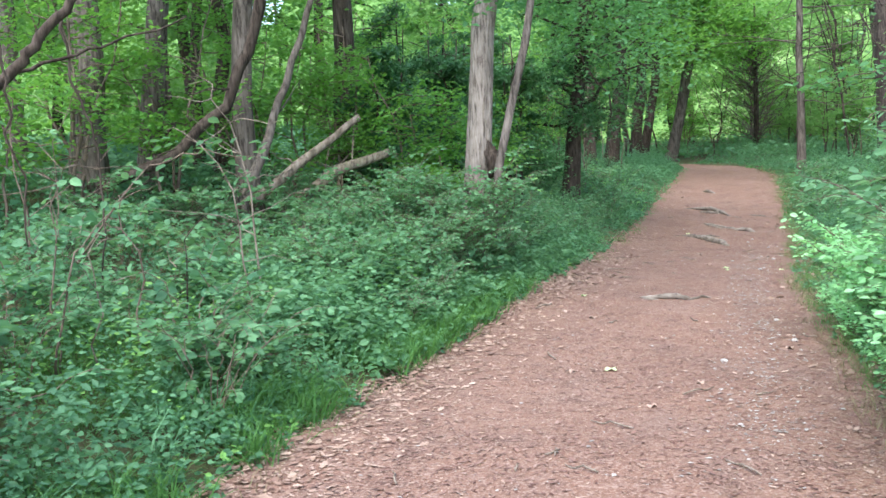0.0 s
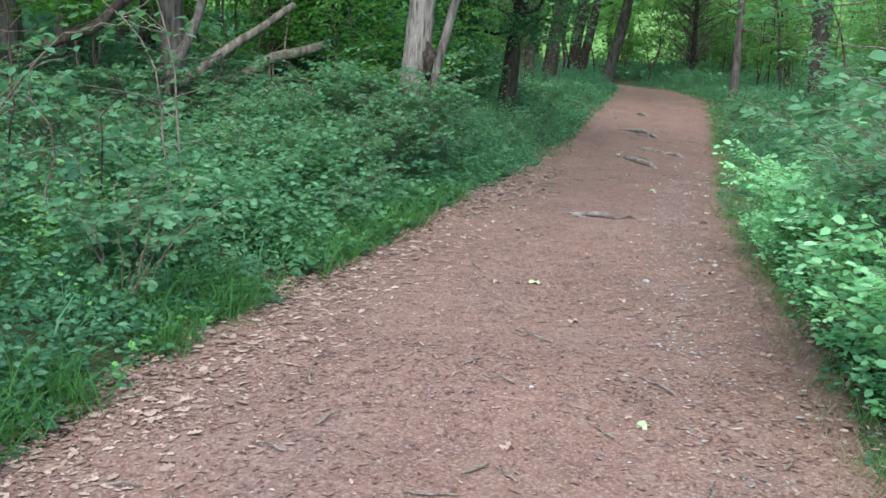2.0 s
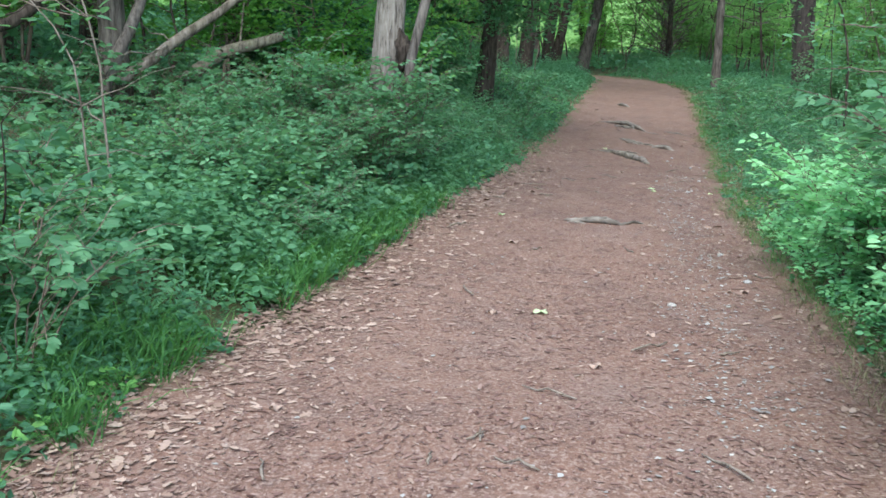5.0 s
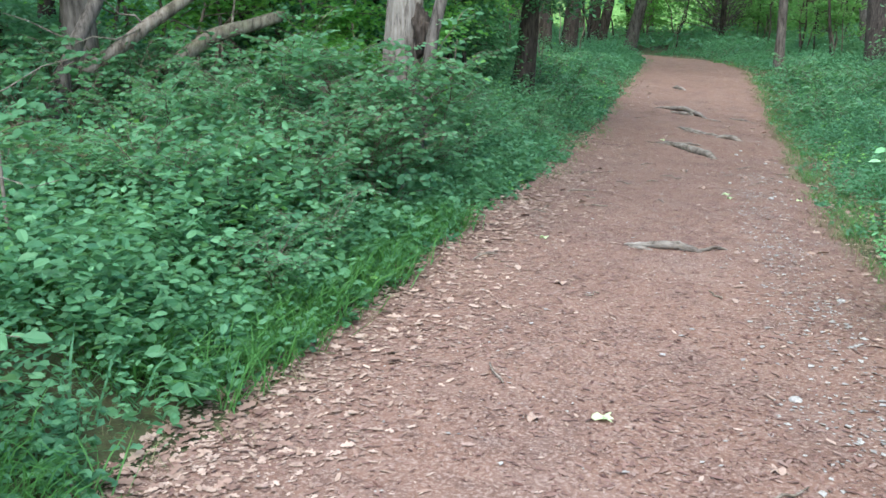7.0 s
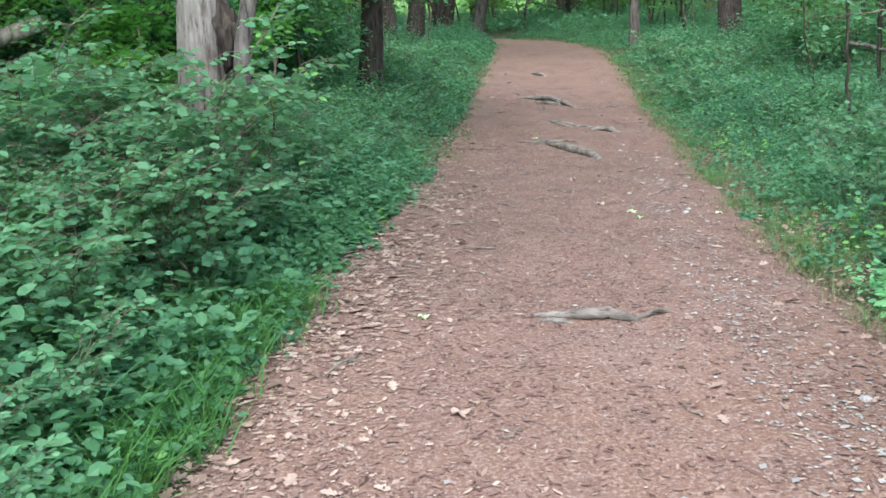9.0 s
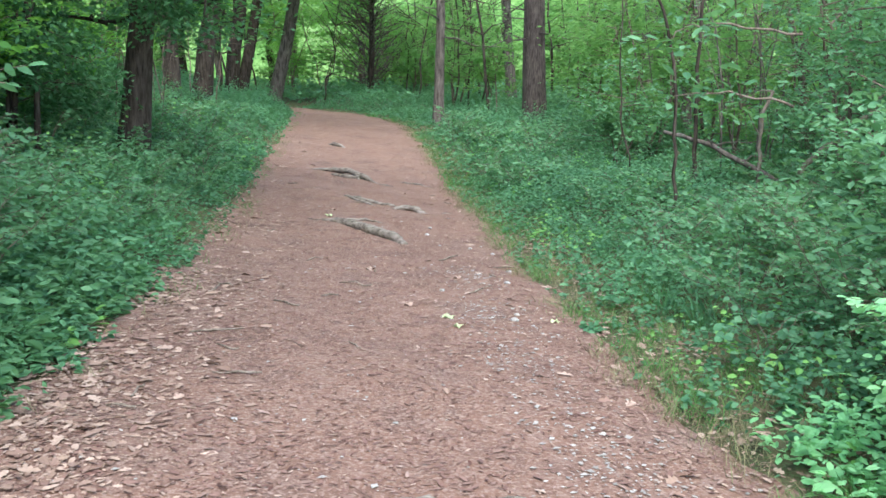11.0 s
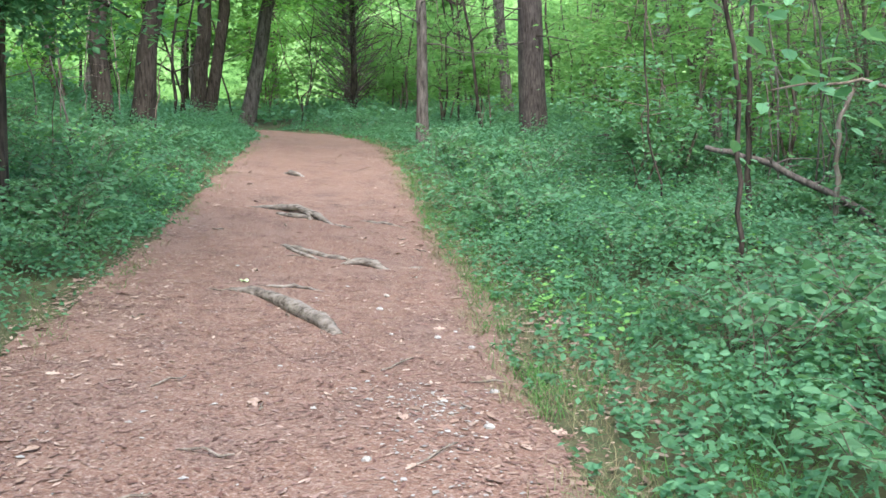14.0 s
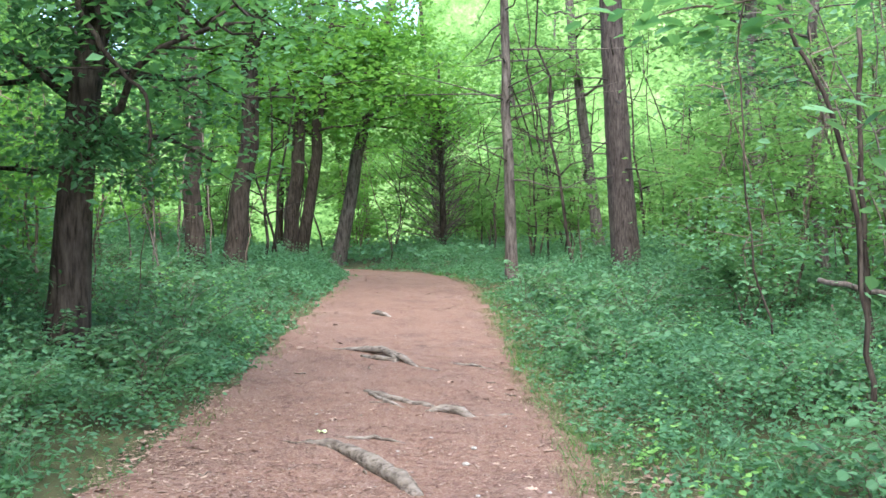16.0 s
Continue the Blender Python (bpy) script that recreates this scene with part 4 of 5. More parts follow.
def build_shrubs():
    rng = random.Random(31)
    kinds = [
        (make_shrub(1, 0.55, 0.8, 300, 0.075, LEAF_SHRUB, ROUND), "low shrub with rounded green leaves beside the path"),
        (make_shrub(2, 0.7, 0.9, 340, 0.07, LEAF_SHRUB), "bushy green shrub with pointed leaves"),
        (make_shrub(3, 0.42, 0.7, 240, 0.065, LEAF_LOW, ROUND), "small dark green shrub in the undergrowth"),
        (make_shrub(4, 0.95, 1.1, 700, 0.068, LEAF_SHRUB), "waist-high bush with light green leaves"),
        (make_shrub(5, 1.4, 1.4, 1250, 0.066, LEAF_SHRUB), "tall dense bush with small pointed leaves"),
        (make_shrub(6, 0.85, 1.15, 1700, 0.066, LEAF_HEDGE_LIT), "leafy bush coloured as brightly lit, spilling over the path edge"),
    ]
    for ob, label in kinds:
        tagged(ob, label, "shrub", "shrubs beside the path")
    placed = [False] * len(kinds)

    def put(k, x, y, s):
        m = Matrix.LocRotScale((x, y, ground_z(x, y) - 0.02), Euler((0, 0, rng.uniform(0, 6.28))), (s, s, s * rng.uniform(0.85, 1.15)))
        ob = kinds[k][0]
        if placed[k]:
            copy_thing(ob, m).scale = m.to_scale()
        else:
            ob.matrix_basis = m
            placed[k] = True

    for n in range(150):
        y = rng.uniform(-9, 16)
        x = lerp_table(y, EDGE_L) - rng.uniform(0.55, 4.5)
        put(rng.choice((0, 1, 2, 2, 1)), x, y, rng.uniform(0.7, 1.15))
    for n in range(110):
        y = rng.uniform(-7, 16)
        x = lerp_table(y, EDGE_R) + rng.uniform(0.6, 4.5)
        put(rng.choice((0, 1, 2, 2)), x, y, rng.uniform(0.7, 1.1))
    # bushes at the foot of the pale tree and by the trail's start
    for x, y, s in ((-2.5, -0.7, 1.05), (-3.3, 0.2, 1.1), (-2.3, 0.2, 1.1), (-3.6, -0.9, 0.85), (-3.1, 1.5, 1.1), (-2.5, 2.1, 0.8), (-4.0, 1.8, 0.9), (-2.5, 0.6, 1.1), (-2.3, -0.3, 0.85), (-2.9, -0.2, 1.1),
                    (2.9, -3.7, 1.25), (2.75, -2.5, 1.1), (3.0, -1.3, 1.25), (2.75, -0.1, 1.0), (3.2, 0.9, 1.1), (3.8, -0.4, 1.4), (3.8, -2.2, 1.45), (3.4, -4.8, 1.35),
                    (3.4, 2.4, 0.8), (4.0, 3.4, 0.8), (4.5, 2.0, 1.0), (4.9, 4.8, 0.85), (5.9, 6.4, 1.0), (6.8, 8.6, 1.2), (6.6, 11.2, 1.0), (2.45, -4.3, 1.15), (2.5, -3.2, 1.2), (2.4, -2.0, 0.95), (2.9, -5.4, 1.3)):
        put(4, x, y, s * ((0.92 if y > 0 else 0.8) if x < 0 else 1.0))
    for x, y, s in ((-2.35, -1.1, 0.8), (-2.2, -0.2, 0.9), (-2.15, 0.9, 0.8), (-2.2, 1.9, 0.75), (-2.9, -1.8, 0.8), (-1.95, -2.4, 0.55), (-2.0, -1.7, 0.6), (-2.3, 3.0, 0.6), (-2.7, 4.2, 0.6), (-2.15, 4.6, 0.5), (-2.2, 5.6, 0.55), (-2.5, 6.6, 0.6), (-2.3, 7.4, 0.45), (-3.0, 5.4, 0.7),
                    (-2.5, -4.7, 0.85), (-3.2, -5.6, 0.8),
                    (2.6, -3.0, 0.8), (2.5, -1.6, 0.9), (2.35, -0.4, 0.75), (2.3, 0.8, 0.7), (2.5, 2.0, 0.7), (2.9, 3.3, 0.8), (3.2, 4.3, 0.9), (2.9, -4.4, 0.9), (3.8, 6.0, 0.8)):
        put(3, x, y, s)
    # tangle at the start of the bank: darker-leaved shrubs stand in for its shade
    for x, y, s in ((-2.7, -6.4, 1.3), (-2.3, -7.2, 1.2), (-3.7, -3.2, 1.5), (-3.0, -7.6, 1.4), (-2.9, -4.2, 1.4), (-3.9, -5.2, 1.7), (-4.4, -4.0, 1.6), (-3.4, -6.3, 1.6), (-4.9, -2.6, 1.4)):
        put(2, x, y, s)
    # growth crowding the trail edge on the low side, strong daylight in its leaf colour
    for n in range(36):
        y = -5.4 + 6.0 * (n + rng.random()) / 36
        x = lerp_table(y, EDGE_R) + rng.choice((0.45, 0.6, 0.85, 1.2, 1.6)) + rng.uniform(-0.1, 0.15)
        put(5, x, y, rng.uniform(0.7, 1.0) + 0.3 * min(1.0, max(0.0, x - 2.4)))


build_shrubs()


def grass(name, label, count, y0, y1, size, material, seed, side, wide, lo=-0.15):
    g = np.random.default_rng(seed)
    tufts = count // 14
    ty, td = g.uniform(y0, y1, tufts), lo + wide * g.random(tufts) ** 1.3
    grown = np.array([noise.noise((a * 0.9, b * 1.1, seed)) > -0.16 for a, b in zip(ty, td)])
    ty, td = ty[grown], td[grown]
    tufts = len(ty)
    pick = np.repeat(np.arange(tufts), 14)
    y = ty[pick] + g.normal(0, 0.05, len(pick))
    d = td[pick] + g.normal(0, 0.05, len(pick))
    x = np.array([lerp_table(b, EDGE_L) - a if side < 0 else lerp_table(b, EDGE_R) + a for a, b in zip(d, y)])
    z = np.array([ground_z(a, b) for a, b in zip(x, y)])
    a = g.uniform(0, 2 * math.pi, len(pick))
    way = np.stack([np.cos(a), np.sin(a), g.uniform(0.4, 1.7, len(pick))], 1)
    up = np.stack([g.normal(0, 0.2, len(pick)), g.normal(0, 0.2, len(pick)), np.ones(len(pick))], 1)
    v, f = spread(BLADE, BLADE_F, np.stack([x, y, z], 1), way, up, size * g.uniform(0.5, 1.3, len(pick)))
    tagged(new(name, mesh_of(name, v, f, material)), label, "grass", kind="stuff")


grass("grass", "soft green grass along the foot of the bank", 27000, -9.5, 0, 0.29, GRASS, 41, -1, 2.5, 0.06)
grass("grass", "short green grass along the foot of the bank", 3500, 3, 24, 0.1, GRASS, 42, -1, 0.8)
grass("grass", "short green grass along the path edge", 30000, -9, 24, 0.13, GRASS, 43, 1, 1.3, 0.0)
grass("dry_grass", "straw-coloured dry grass along the path edge", 34000, -6, 22, 0.1, DRY_GRASS, 44, 1, 0.9, -0.12)
grass("dry_grass", "straw-coloured dry grass along the foot of the bank", 1500, -9, 20, 0.11, DRY_GRASS, 45, -1, 0.5)
grass("stalks", "tall green stalks standing among the plants of the bank", 9000, -9.5, 14, 0.4, LEAF_LOW, 46, -1, 5.5, 0.4)
grass("stalks", "tall green stalks standing among the plants", 8000, -9.5, 18, 0.36, LEAF_LOW, 47, 1, 5.5, 0.7)


# ---- leaf litter ----
def litter(name, label, count, y0, y1, across, size, material, seed, shape=KITE, faces=KITE_F):
    g = np.random.default_rng(seed)
    y = g.uniform(y0, y1, count)
    s = across(g, count)
    x = np.array([lerp_table(b, EDGE_L) * (1 - a) + lerp_table(b, EDGE_R) * a for a, b in zip(s, y)])
    keep = np.array([noise.noise((a * 1.1, b * 1.1, seed)) + 0.5 * noise.noise((a * 3.7, b * 3.7, seed)) for a, b in zip(x, y)]) > g.uniform(-0.75, 0.3, count)
    x, y = x[keep], y[keep]
    count = len(x)
    z = np.array([trail_z(a, b) for a, b in zip(x, y)]) + g.uniform(0.0015, 0.007, count)
    a = g.uniform(0, 2 * math.pi, count)
    way = np.stack([np.cos(a), np.sin(a), g.normal(0.03, 0.07, count)], 1)
    tilt = 0.12 if len(shape) < 8 else 0.2
    up = np.stack([g.normal(0, tilt, count), g.normal(0, tilt, count), np.ones(count)], 1)
    curl = shape * np.array([1, 1.1, 0.6])
    big = np.clip(np.exp(g.normal(-0.45, 0.55, count)), 0.2, 2.0)
    v, f = spread(curl, faces, np.stack([x, y, z], 1), way, up, size * big)
    tagged(new(name, mesh_of(name, v, f, material)), label, "leaf litter", kind="stuff")


litter("leaf_litter", "fine reddish brown leaf litter trodden into the path", 92000, -9.5, 12, lambda g, n: g.uniform(-0.03, 1.05, n), 0.03, LITTER, 51, SCRAP, SCRAP_F)
litter("leaf_litter", "fine reddish leaf litter on the path", 7000, 11, 27, lambda g, n: g.uniform(-0.03, 1.03, n), 0.045, LITTER, 52, SCRAP, SCRAP_F)
litter("leaf_litter", "pale dry lobed leaves drifted against the foot of the bank", 13000, -9.5, 4, lambda g, n: -0.06 + np.abs(g.normal(0, 0.12, n)), 0.044, LITTER_PALE, 53, LOBED, LOBED_F)
litter("leaf_litter", "pale dry leaf scraps drifted against the foot of the bank", 18000, -9.5, 9, lambda g, n: -0.07 + np.abs(g.normal(0, 0.17, n)), 0.036, LITTER_PALE, 58, SCRAP, SCRAP_F)
litter("leaf_litter", "a few pale dry leaves along the foot of the bank", 1100, 4, 16, lambda g, n: -0.06 + np.abs(g.normal(0, 0.12, n)), 0.05, LITTER_PALE, 61, LOBED, LOBED_F)
litter("leaf_litter", "pale dry leaves drifted along the path edge", 7000, -9.5, 20, lambda g, n: 1.2 - np.abs(g.normal(0, 0.2, n)), 0.044, LITTER_PALE, 54, LOBED, LOBED_F)
litter("leaf_litter", "pale dry leaf scraps along the path edge", 8000, -9.5, 20, lambda g, n: 1.25 - np.abs(g.normal(0, 0.22, n)), 0.04, LITTER_PALE, 59, SCRAP, SCRAP_F)
litter("leaf_litter", "pale dry leaf scraps scattered over the path", 32000, -9.5, 24, lambda g, n: g.uniform(0, 1, n), 0.027, LITTER_PALE, 55, SCRAP, SCRAP_F)
litter("leaf_litter", "dark damp leaf scraps scattered over the path", 34000, -9.5, 20, lambda g, n: g.uniform(0, 1, n), 0.024, LITTER_DARK, 60, SCRAP, SCRAP_F)

CHIPS = island_mat("grey_gravel", [(0.17, 0.157, 0.145), (0.289, 0.272, 0.251), (0.391, 0.374, 0.348), (0.23, 0.204, 0.187)])
litter("gravel", "pale grey gravel bits along the worn side of the path", 5000, -7, 5, lambda g, n: 0.8 + g.normal(0, 0.06, n), 0.024, CHIPS, 56)
litter("gravel", "scattered pale grey gravel bits on the path", 2500, -9, 14, lambda g, n: g.uniform(0.05, 1, n), 0.022, CHIPS, 57)


# ---- roots across the trail ----
def root(points, radii, label, forks=()):
    rng = random.Random(len(points) * 7 + int(points[0][1] * 10))
    thing = tagged(new("tree_root"), label, "root", "roots across the path")
    a = points[0]
    thing.location = (a[0], a[1], ground_z(a[0], a[1]))
    for name, pts, rs in [("root", points, radii)] + [("fork", p, r) for p, r in forks]:
        line = []
        for (x, y, h), (x2, y2, h2) in zip(pts, pts[1:]):
            for k in range(4):
                s = k / 4
                line.append((x + (x2 - x) * s, y + (y2 - y) * s, h + (h2 - h) * s))
        line.append(pts[-1])
        full = []
        for i in range(len(line)):
            q = i / 4
            j = min(len(rs) - 2, int(q))
            full.append(rs[j] + (rs[j + 1] - rs[j]) * (q - j))
        world_line = [Vector((x + rng.uniform(-0.012, 0.012) - a[0], y + rng.uniform(-0.015, 0.015) - a[1],
                              rough_z(x, y) + h * 1.25 + 0.012 - thing.location.z + rng.uniform(-0.006, 0.006))) for x, y, h in line]
        v, f = tube(world_line, [r * (1 + 0.1 * noise.noise((i * 0.45, r * 90, 1.0))) for i, r in enumerate(full)], 14, 0.08, rng)
        part(name, mesh_of(name, v, f, ROOT_WOOD, True), thing)


root([(-0.44, 0.12, -0.02), (-0.27, 0.07, 0.0), (-0.1, 0.05, 0.012), (0.05, 0.04, 0.016), (0.17, 0.03, 0.002), (0.24, 0.02, -0.03)],
     [0.008, 0.02, 0.03, 0.032, 0.024, 0.01], "gnarled weathered root with a dark hollow, lying across the path", [
         ([(0.12, 0.02, -0.01), (0.24, 0.06, 0.004), (0.34, 0.12, 0.012), (0.4, 0.2, -0.015)], [0.014, 0.013, 0.012, 0.006]),
         ([(-0.32, 0.03, -0.012), (-0.21, -0.01, 0.004), (-0.1, -0.03, -0.02)], [0.012, 0.017, 0.01])])
root([(-0.78, 7.42, -0.02), (-0.55, 7.3, 0.005), (-0.32, 6.95, 0.015), (-0.12, 6.55, 0.015), (0.04, 6.25, 0.01), (0.12, 6.1, -0.025)],
     [0.03, 0.045, 0.056, 0.06, 0.055, 0.042], "thick grey root worn smooth, lying across the path", [([(-0.62, 7.34, 0.0), (-0.5, 7.2, -0.01), (-0.44, 7.1, -0.03)], [0.03, 0.022, 0.01])])
root([(-0.62, 9.62, -0.015), (-0.42, 9.36, 0.005), (-0.2, 9.2, 0.0), (0.02, 9.06, 0.0), (0.2, 8.94, -0.02)],
     [0.022, 0.034, 0.028, 0.028, 0.02], "grey root worn by feet, crossing the path", [
         ([(0.02, 8.84, -0.015), (0.16, 8.86, 0.018), (0.34, 8.74, 0.018), (0.5, 8.6, -0.03)], [0.018, 0.038, 0.044, 0.018]),
         ([(-0.54, 9.4, 0.0), (-0.34, 9.08, 0.0), (-0.12, 8.86, -0.02)], [0.022, 0.022, 0.012]),
         ([(0.5, 8.72, -0.012), (0.78, 8.86, -0.006), (1.0, 8.8, -0.03)], [0.012, 0.014, 0.008])])
root([(-1.4, 12.1, -0.015), (-1.12, 12.05, 0.0), (-0.86, 11.96, 0.03), (-0.62, 11.76, 0.045), (-0.38, 11.4, 0.025), (-0.14, 11.05, -0.03)],
     [0.012, 0.022, 0.042, 0.046, 0.042, 0.018], "knotted grey root forking across the path", [
         ([(-0.9, 11.72, -0.01), (-0.66, 11.52, 0.012), (-0.42, 11.46, 0.0)], [0.024, 0.034, 0.024]),
         ([(-0.52, 11.62, 0.035), (-0.48, 11.48, 0.02), (-0.46, 11.34, -0.03)], [0.028, 0.024, 0.018]),
         ([(-0.16, 11.08, -0.01), (0.0, 11.0, -0.005), (0.14, 10.95, -0.02)], [0.018, 0.014, 0.008])])
root([(-1.18, 15.05, -0.03), (-1.04, 14.88, 0.02), (-0.92, 14.76, 0.015), (-0.76, 14.68, -0.03)], [0.025, 0.045, 0.035, 0.015], "short dark root stub rising from the path")
root([(0.1, 11.55, -0.015), (0.4, 11.35, 0.004), (0.75, 11.15, -0.015)], [0.012, 0.018, 0.01], "thin root showing in the path")
root([(-0.62, 7.62, -0.012), (-0.3, 7.64, 0.006), (-0.04, 7.55, -0.012)], [0.01, 0.016, 0.01], "thin root showing in the path")


# ---- fallen wood ----
def fallen(name, label, pts, radii, material, seed, twigs=0, category="log"):
    rng = random.Random(seed)
    thing = tagged(new(name), label, category)
    a = Vector(pts[0])
    thing.location = a
    line = []
    for p, q in zip(pts, pts[1:]):
        line += [Vector(p).lerp(Vector(q), k / 4) - a + Vector([rng.uniform(-0.02, 0.02) for _ in range(3)]) for k in range(4)]
    line.append(Vector(pts[-1]) - a)
    full = [radii[0] + (radii[-1] - radii[0]) * i / (len(line) - 1) for i in range(len(line))]
    v, f = tube(line, full, 11, 0.07, rng)
    part("stem", mesh_of("stem", v, f, material, True), thing)
    for k in range(twigs):
        p = line[rng.randrange(len(line) // 3, len(line))]
        q = p + Vector((rng.uniform(-1, 1), rng.uniform(-1, 1), rng.uniform(-0.2, 1))).normalized() * rng.uniform(0.3, 1.0)
        v, f = tube(bend(p, q, 4, 0.06, rng), [0.014, 0.011, 0.008, 0.006, 0.003], 5)
        part("twig", mesh_of("twig", v, f, material), thing)
    return thing


fallen("fallen_limb", "pale barkless fallen limb propped up on the bank", [(-5.75, 0.1, 0.75), (-5.4, 0.5, 1.2), (-4.85, 1.0, 1.72), (-4.28, 1.47, 2.22)], [0.085, 0.045], DEAD_WOOD, 61, 4)
fallen("fallen_limb", "grey forked limb rising from the bank", [(-5.45, 0.0, 0.7), (-5.3, 0.1, 1.2), (-5.2, 0.45, 1.8), (-5.05, 0.9, 2.7), (-4.75, 1.3, 3.9), (-4.3, 1.6, 5.2)], [0.085, 0.03], BARK_GREY, 62, 3)
fallen("fallen_limb", "dark curved branch sweeping up from the bank", [(-6.6, -1.3, 1.1), (-6.4, -1.18, 1.49), (-5.79, -0.67, 1.8), (-5.22, -0.25, 2.38), (-4.88, -0.02, 3.25), (-4.7, 0.1, 4.2)], [0.055, 0.075], BARK_DARK, 63, 6)
fallen("fallen_limb", "broken mossy log end among the plants", [(-5.6, 1.5, 0.95), (-4.8, 1.76, 1.52), (-4.14, 2.09, 1.73)], [0.09, 0.06], BARK_MOSS, 64, 2)
fallen("fallen_branch", "dead brown branch leaning in the thicket", [(3.7, 9.5, 0.86), (4.19, 9.35, 0.77), (4.8, 9.1, 0.45), (5.5, 8.8, 0.02)], [0.025, 0.045], BARK_GREY, 65, 6, "branch")
fallen("fallen_branch", "pale upright dead stick in the thicket", [(4.9, 9.05, -0.12), (4.88, 9.06, 0.6), (4.86, 9.07, 1.1), (5.0, 9.07, 1.45)], [0.03, 0.02], DEAD_WOOD, 66, 2, "branch")
fallen("fallen_branch", "dark dead branch caught in the thicket", [(5.2, 8.9, -0.1), (5.39, 8.82, 0.51), (5.86, 8.56, 0.98), (6.2, 8.4, 1.5)], [0.045, 0.03], BARK_MOSS, 67, 2, "branch")
fallen("stick", "slender bleached stick standing in the plants", [(4.72, 11.22, -0.2), (4.66, 11.25, 0.1), (4.52, 11.3, 0.5)], [0.016, 0.012], DEAD_WOOD, 68, 0, "stick")


# ---- small things on the trail ----
def maple_leaf(x, y, turn, size, material, label):
    """A fallen five-lobed leaf with a stalk, lying on the earth."""
    pts = []
    for k in range(20):
        a = 2 * math.pi * k / 20
        lobe = 0.55 + 0.45 * abs(math.cos(a * 2.5))
        pts.append((math.cos(a) * lobe * size, math.sin(a) * lobe * size, 0.012 * math.sin(3 * a)))
    verts = pts + [(0, 0, 0.004)] + [(-size * 0.4, 0.003, 0.004), (-size * 1.5, 0.01, 0.008), (-size * 1.5, 0.005, 0.008), (-size * 0.4, -0.003, 0.004)]
    faces = [(k, (k + 1) % 20, 20) for k in range(20)] + [(21, 22, 23, 24)]
    ob = new("fallen_leaf", mesh_of("fallen_leaf", verts, faces, material))
    ob.matrix_basis = pose(x, y, trail_z(x, y) + 0.01, 4, -3, turn)
    tagged(ob, label, "leaf", "fallen leaves on the path")


def small_things():
    rng = random.Random(909)
    for x, y, kind in ((0.99, -5.56, 0), (0.45, -5.99, 1), (0.4, -3.97, 1), (-0.03, -3.12, 0), (-0.31, -3.21, 1), (-0.58, -1.2, 1), (0.64, -3.4, 1), (-0.93, -0.04, 0),
                       (0.33, 2.97, 0), (0.37, 2.7, 0), (0.07, 3.28, 1), (1.03, 2.99, 0), (0.5, 4.4, 1), (-0.2, 4.6, 1), (-0.7, 8.2, 1), (0.2, 10.2, 1), (-0.72, 7.75, 0), (1.2, -2.2, 1), (-0.9, -5.0, 1)):
        maple_leaf(x, y, rng.uniform(0, 360), rng.uniform(0.03, 0.05), (PALE_LEAF, LITTER_PALE)[kind],
                   ("fresh pale green leaf fallen on the path", "curled dry tan leaf lying on the path")[kind])
    for k in range(56):
        y = rng.uniform(-8.5, 11)
        l, r = lerp_table(y, EDGE_L), lerp_table(y, EDGE_R)
        x = l + (r - l) * rng.uniform(0.1, 0.98)
        a, long = rng.uniform(0, 3.14), rng.uniform(0.08, 0.3)
        v, f = tube(bend((-long / 2, 0, 0.008), (long / 2, 0.02, 0.01), 4, 0.015, rng), [0.004, 0.006, 0.006, 0.005, 0.003], 6)
        ob = new("stick", mesh_of("stick", v, f, DEAD_WOOD, True))
        ob.matrix_basis = Matrix.LocRotScale((x, y, trail_z(x, y) + 0.004), Euler((0, 0, a)), None)
        tagged(ob, "short dry stick lying on the path", "stick", "sticks on the path")
    for k in range(16):
        y = rng.uniform(-6, 12)
        x = lerp_table(y, EDGE_R) - rng.uniform(0.1, 0.9)
        bm = bmesh.new()
        bmesh.ops.create_icosphere(bm, subdivisions=2, radius=rng.uniform(0.012, 0.03))
        for v in bm.verts:
            v.co *= 1 + 0.25 * noise.noise(v.co * 60 + Vector((k, 0, 0)))
            v.co.z *= 0.6
        me = bpy.data.meshes.new("stone")
        bm.to_mesh(me)
        bm.free()
        me.materials.append(STONE)
        ob = new("stone", me)
        ob.location = (x, y, trail_z(x, y) + 0.004)
        tagged(ob, "small grey stone bedded in the path", "stone", "stones in the path")


small_things()


# ---- vines and overhanging growth ----
def strand(name, label, pts, radii, material, leaf=None, seed=1, size=0.09, per=10, category="vine", loose=0.16):
    """A vine or an overhanging twig, with leaves where it bears any."""
    rng, g = random.Random(seed), np.random.default_rng(seed)
    a = Vector(pts[0])
    thing = tagged(new(name), label, category)
    thing.location = a
    line = []
    for p, q in zip(pts, pts[1:]):
        line += [Vector(p).lerp(Vector(q), k / 5) - a + Vector([rng.uniform(-0.02, 0.02) for _ in range(3)]) for k in range(5)]
    line.append(Vector(pts[-1]) - a)
    v, f = tube(line, [radii[0] + (radii[1] - radii[0]) * i / (len(line) - 1) for i in range(len(line))], 7)
    part("stem", mesh_of("stem", v, f, material, True), thing)
    if leaf:
        ends = [(p, loose) for p in line[len(line) // 3:]]
        v, f = foliage(ends, per, size, g, BROAD, BROAD_F, 0.6)
        part("foliage", mesh_of("foliage", v, f, leaf), thing)


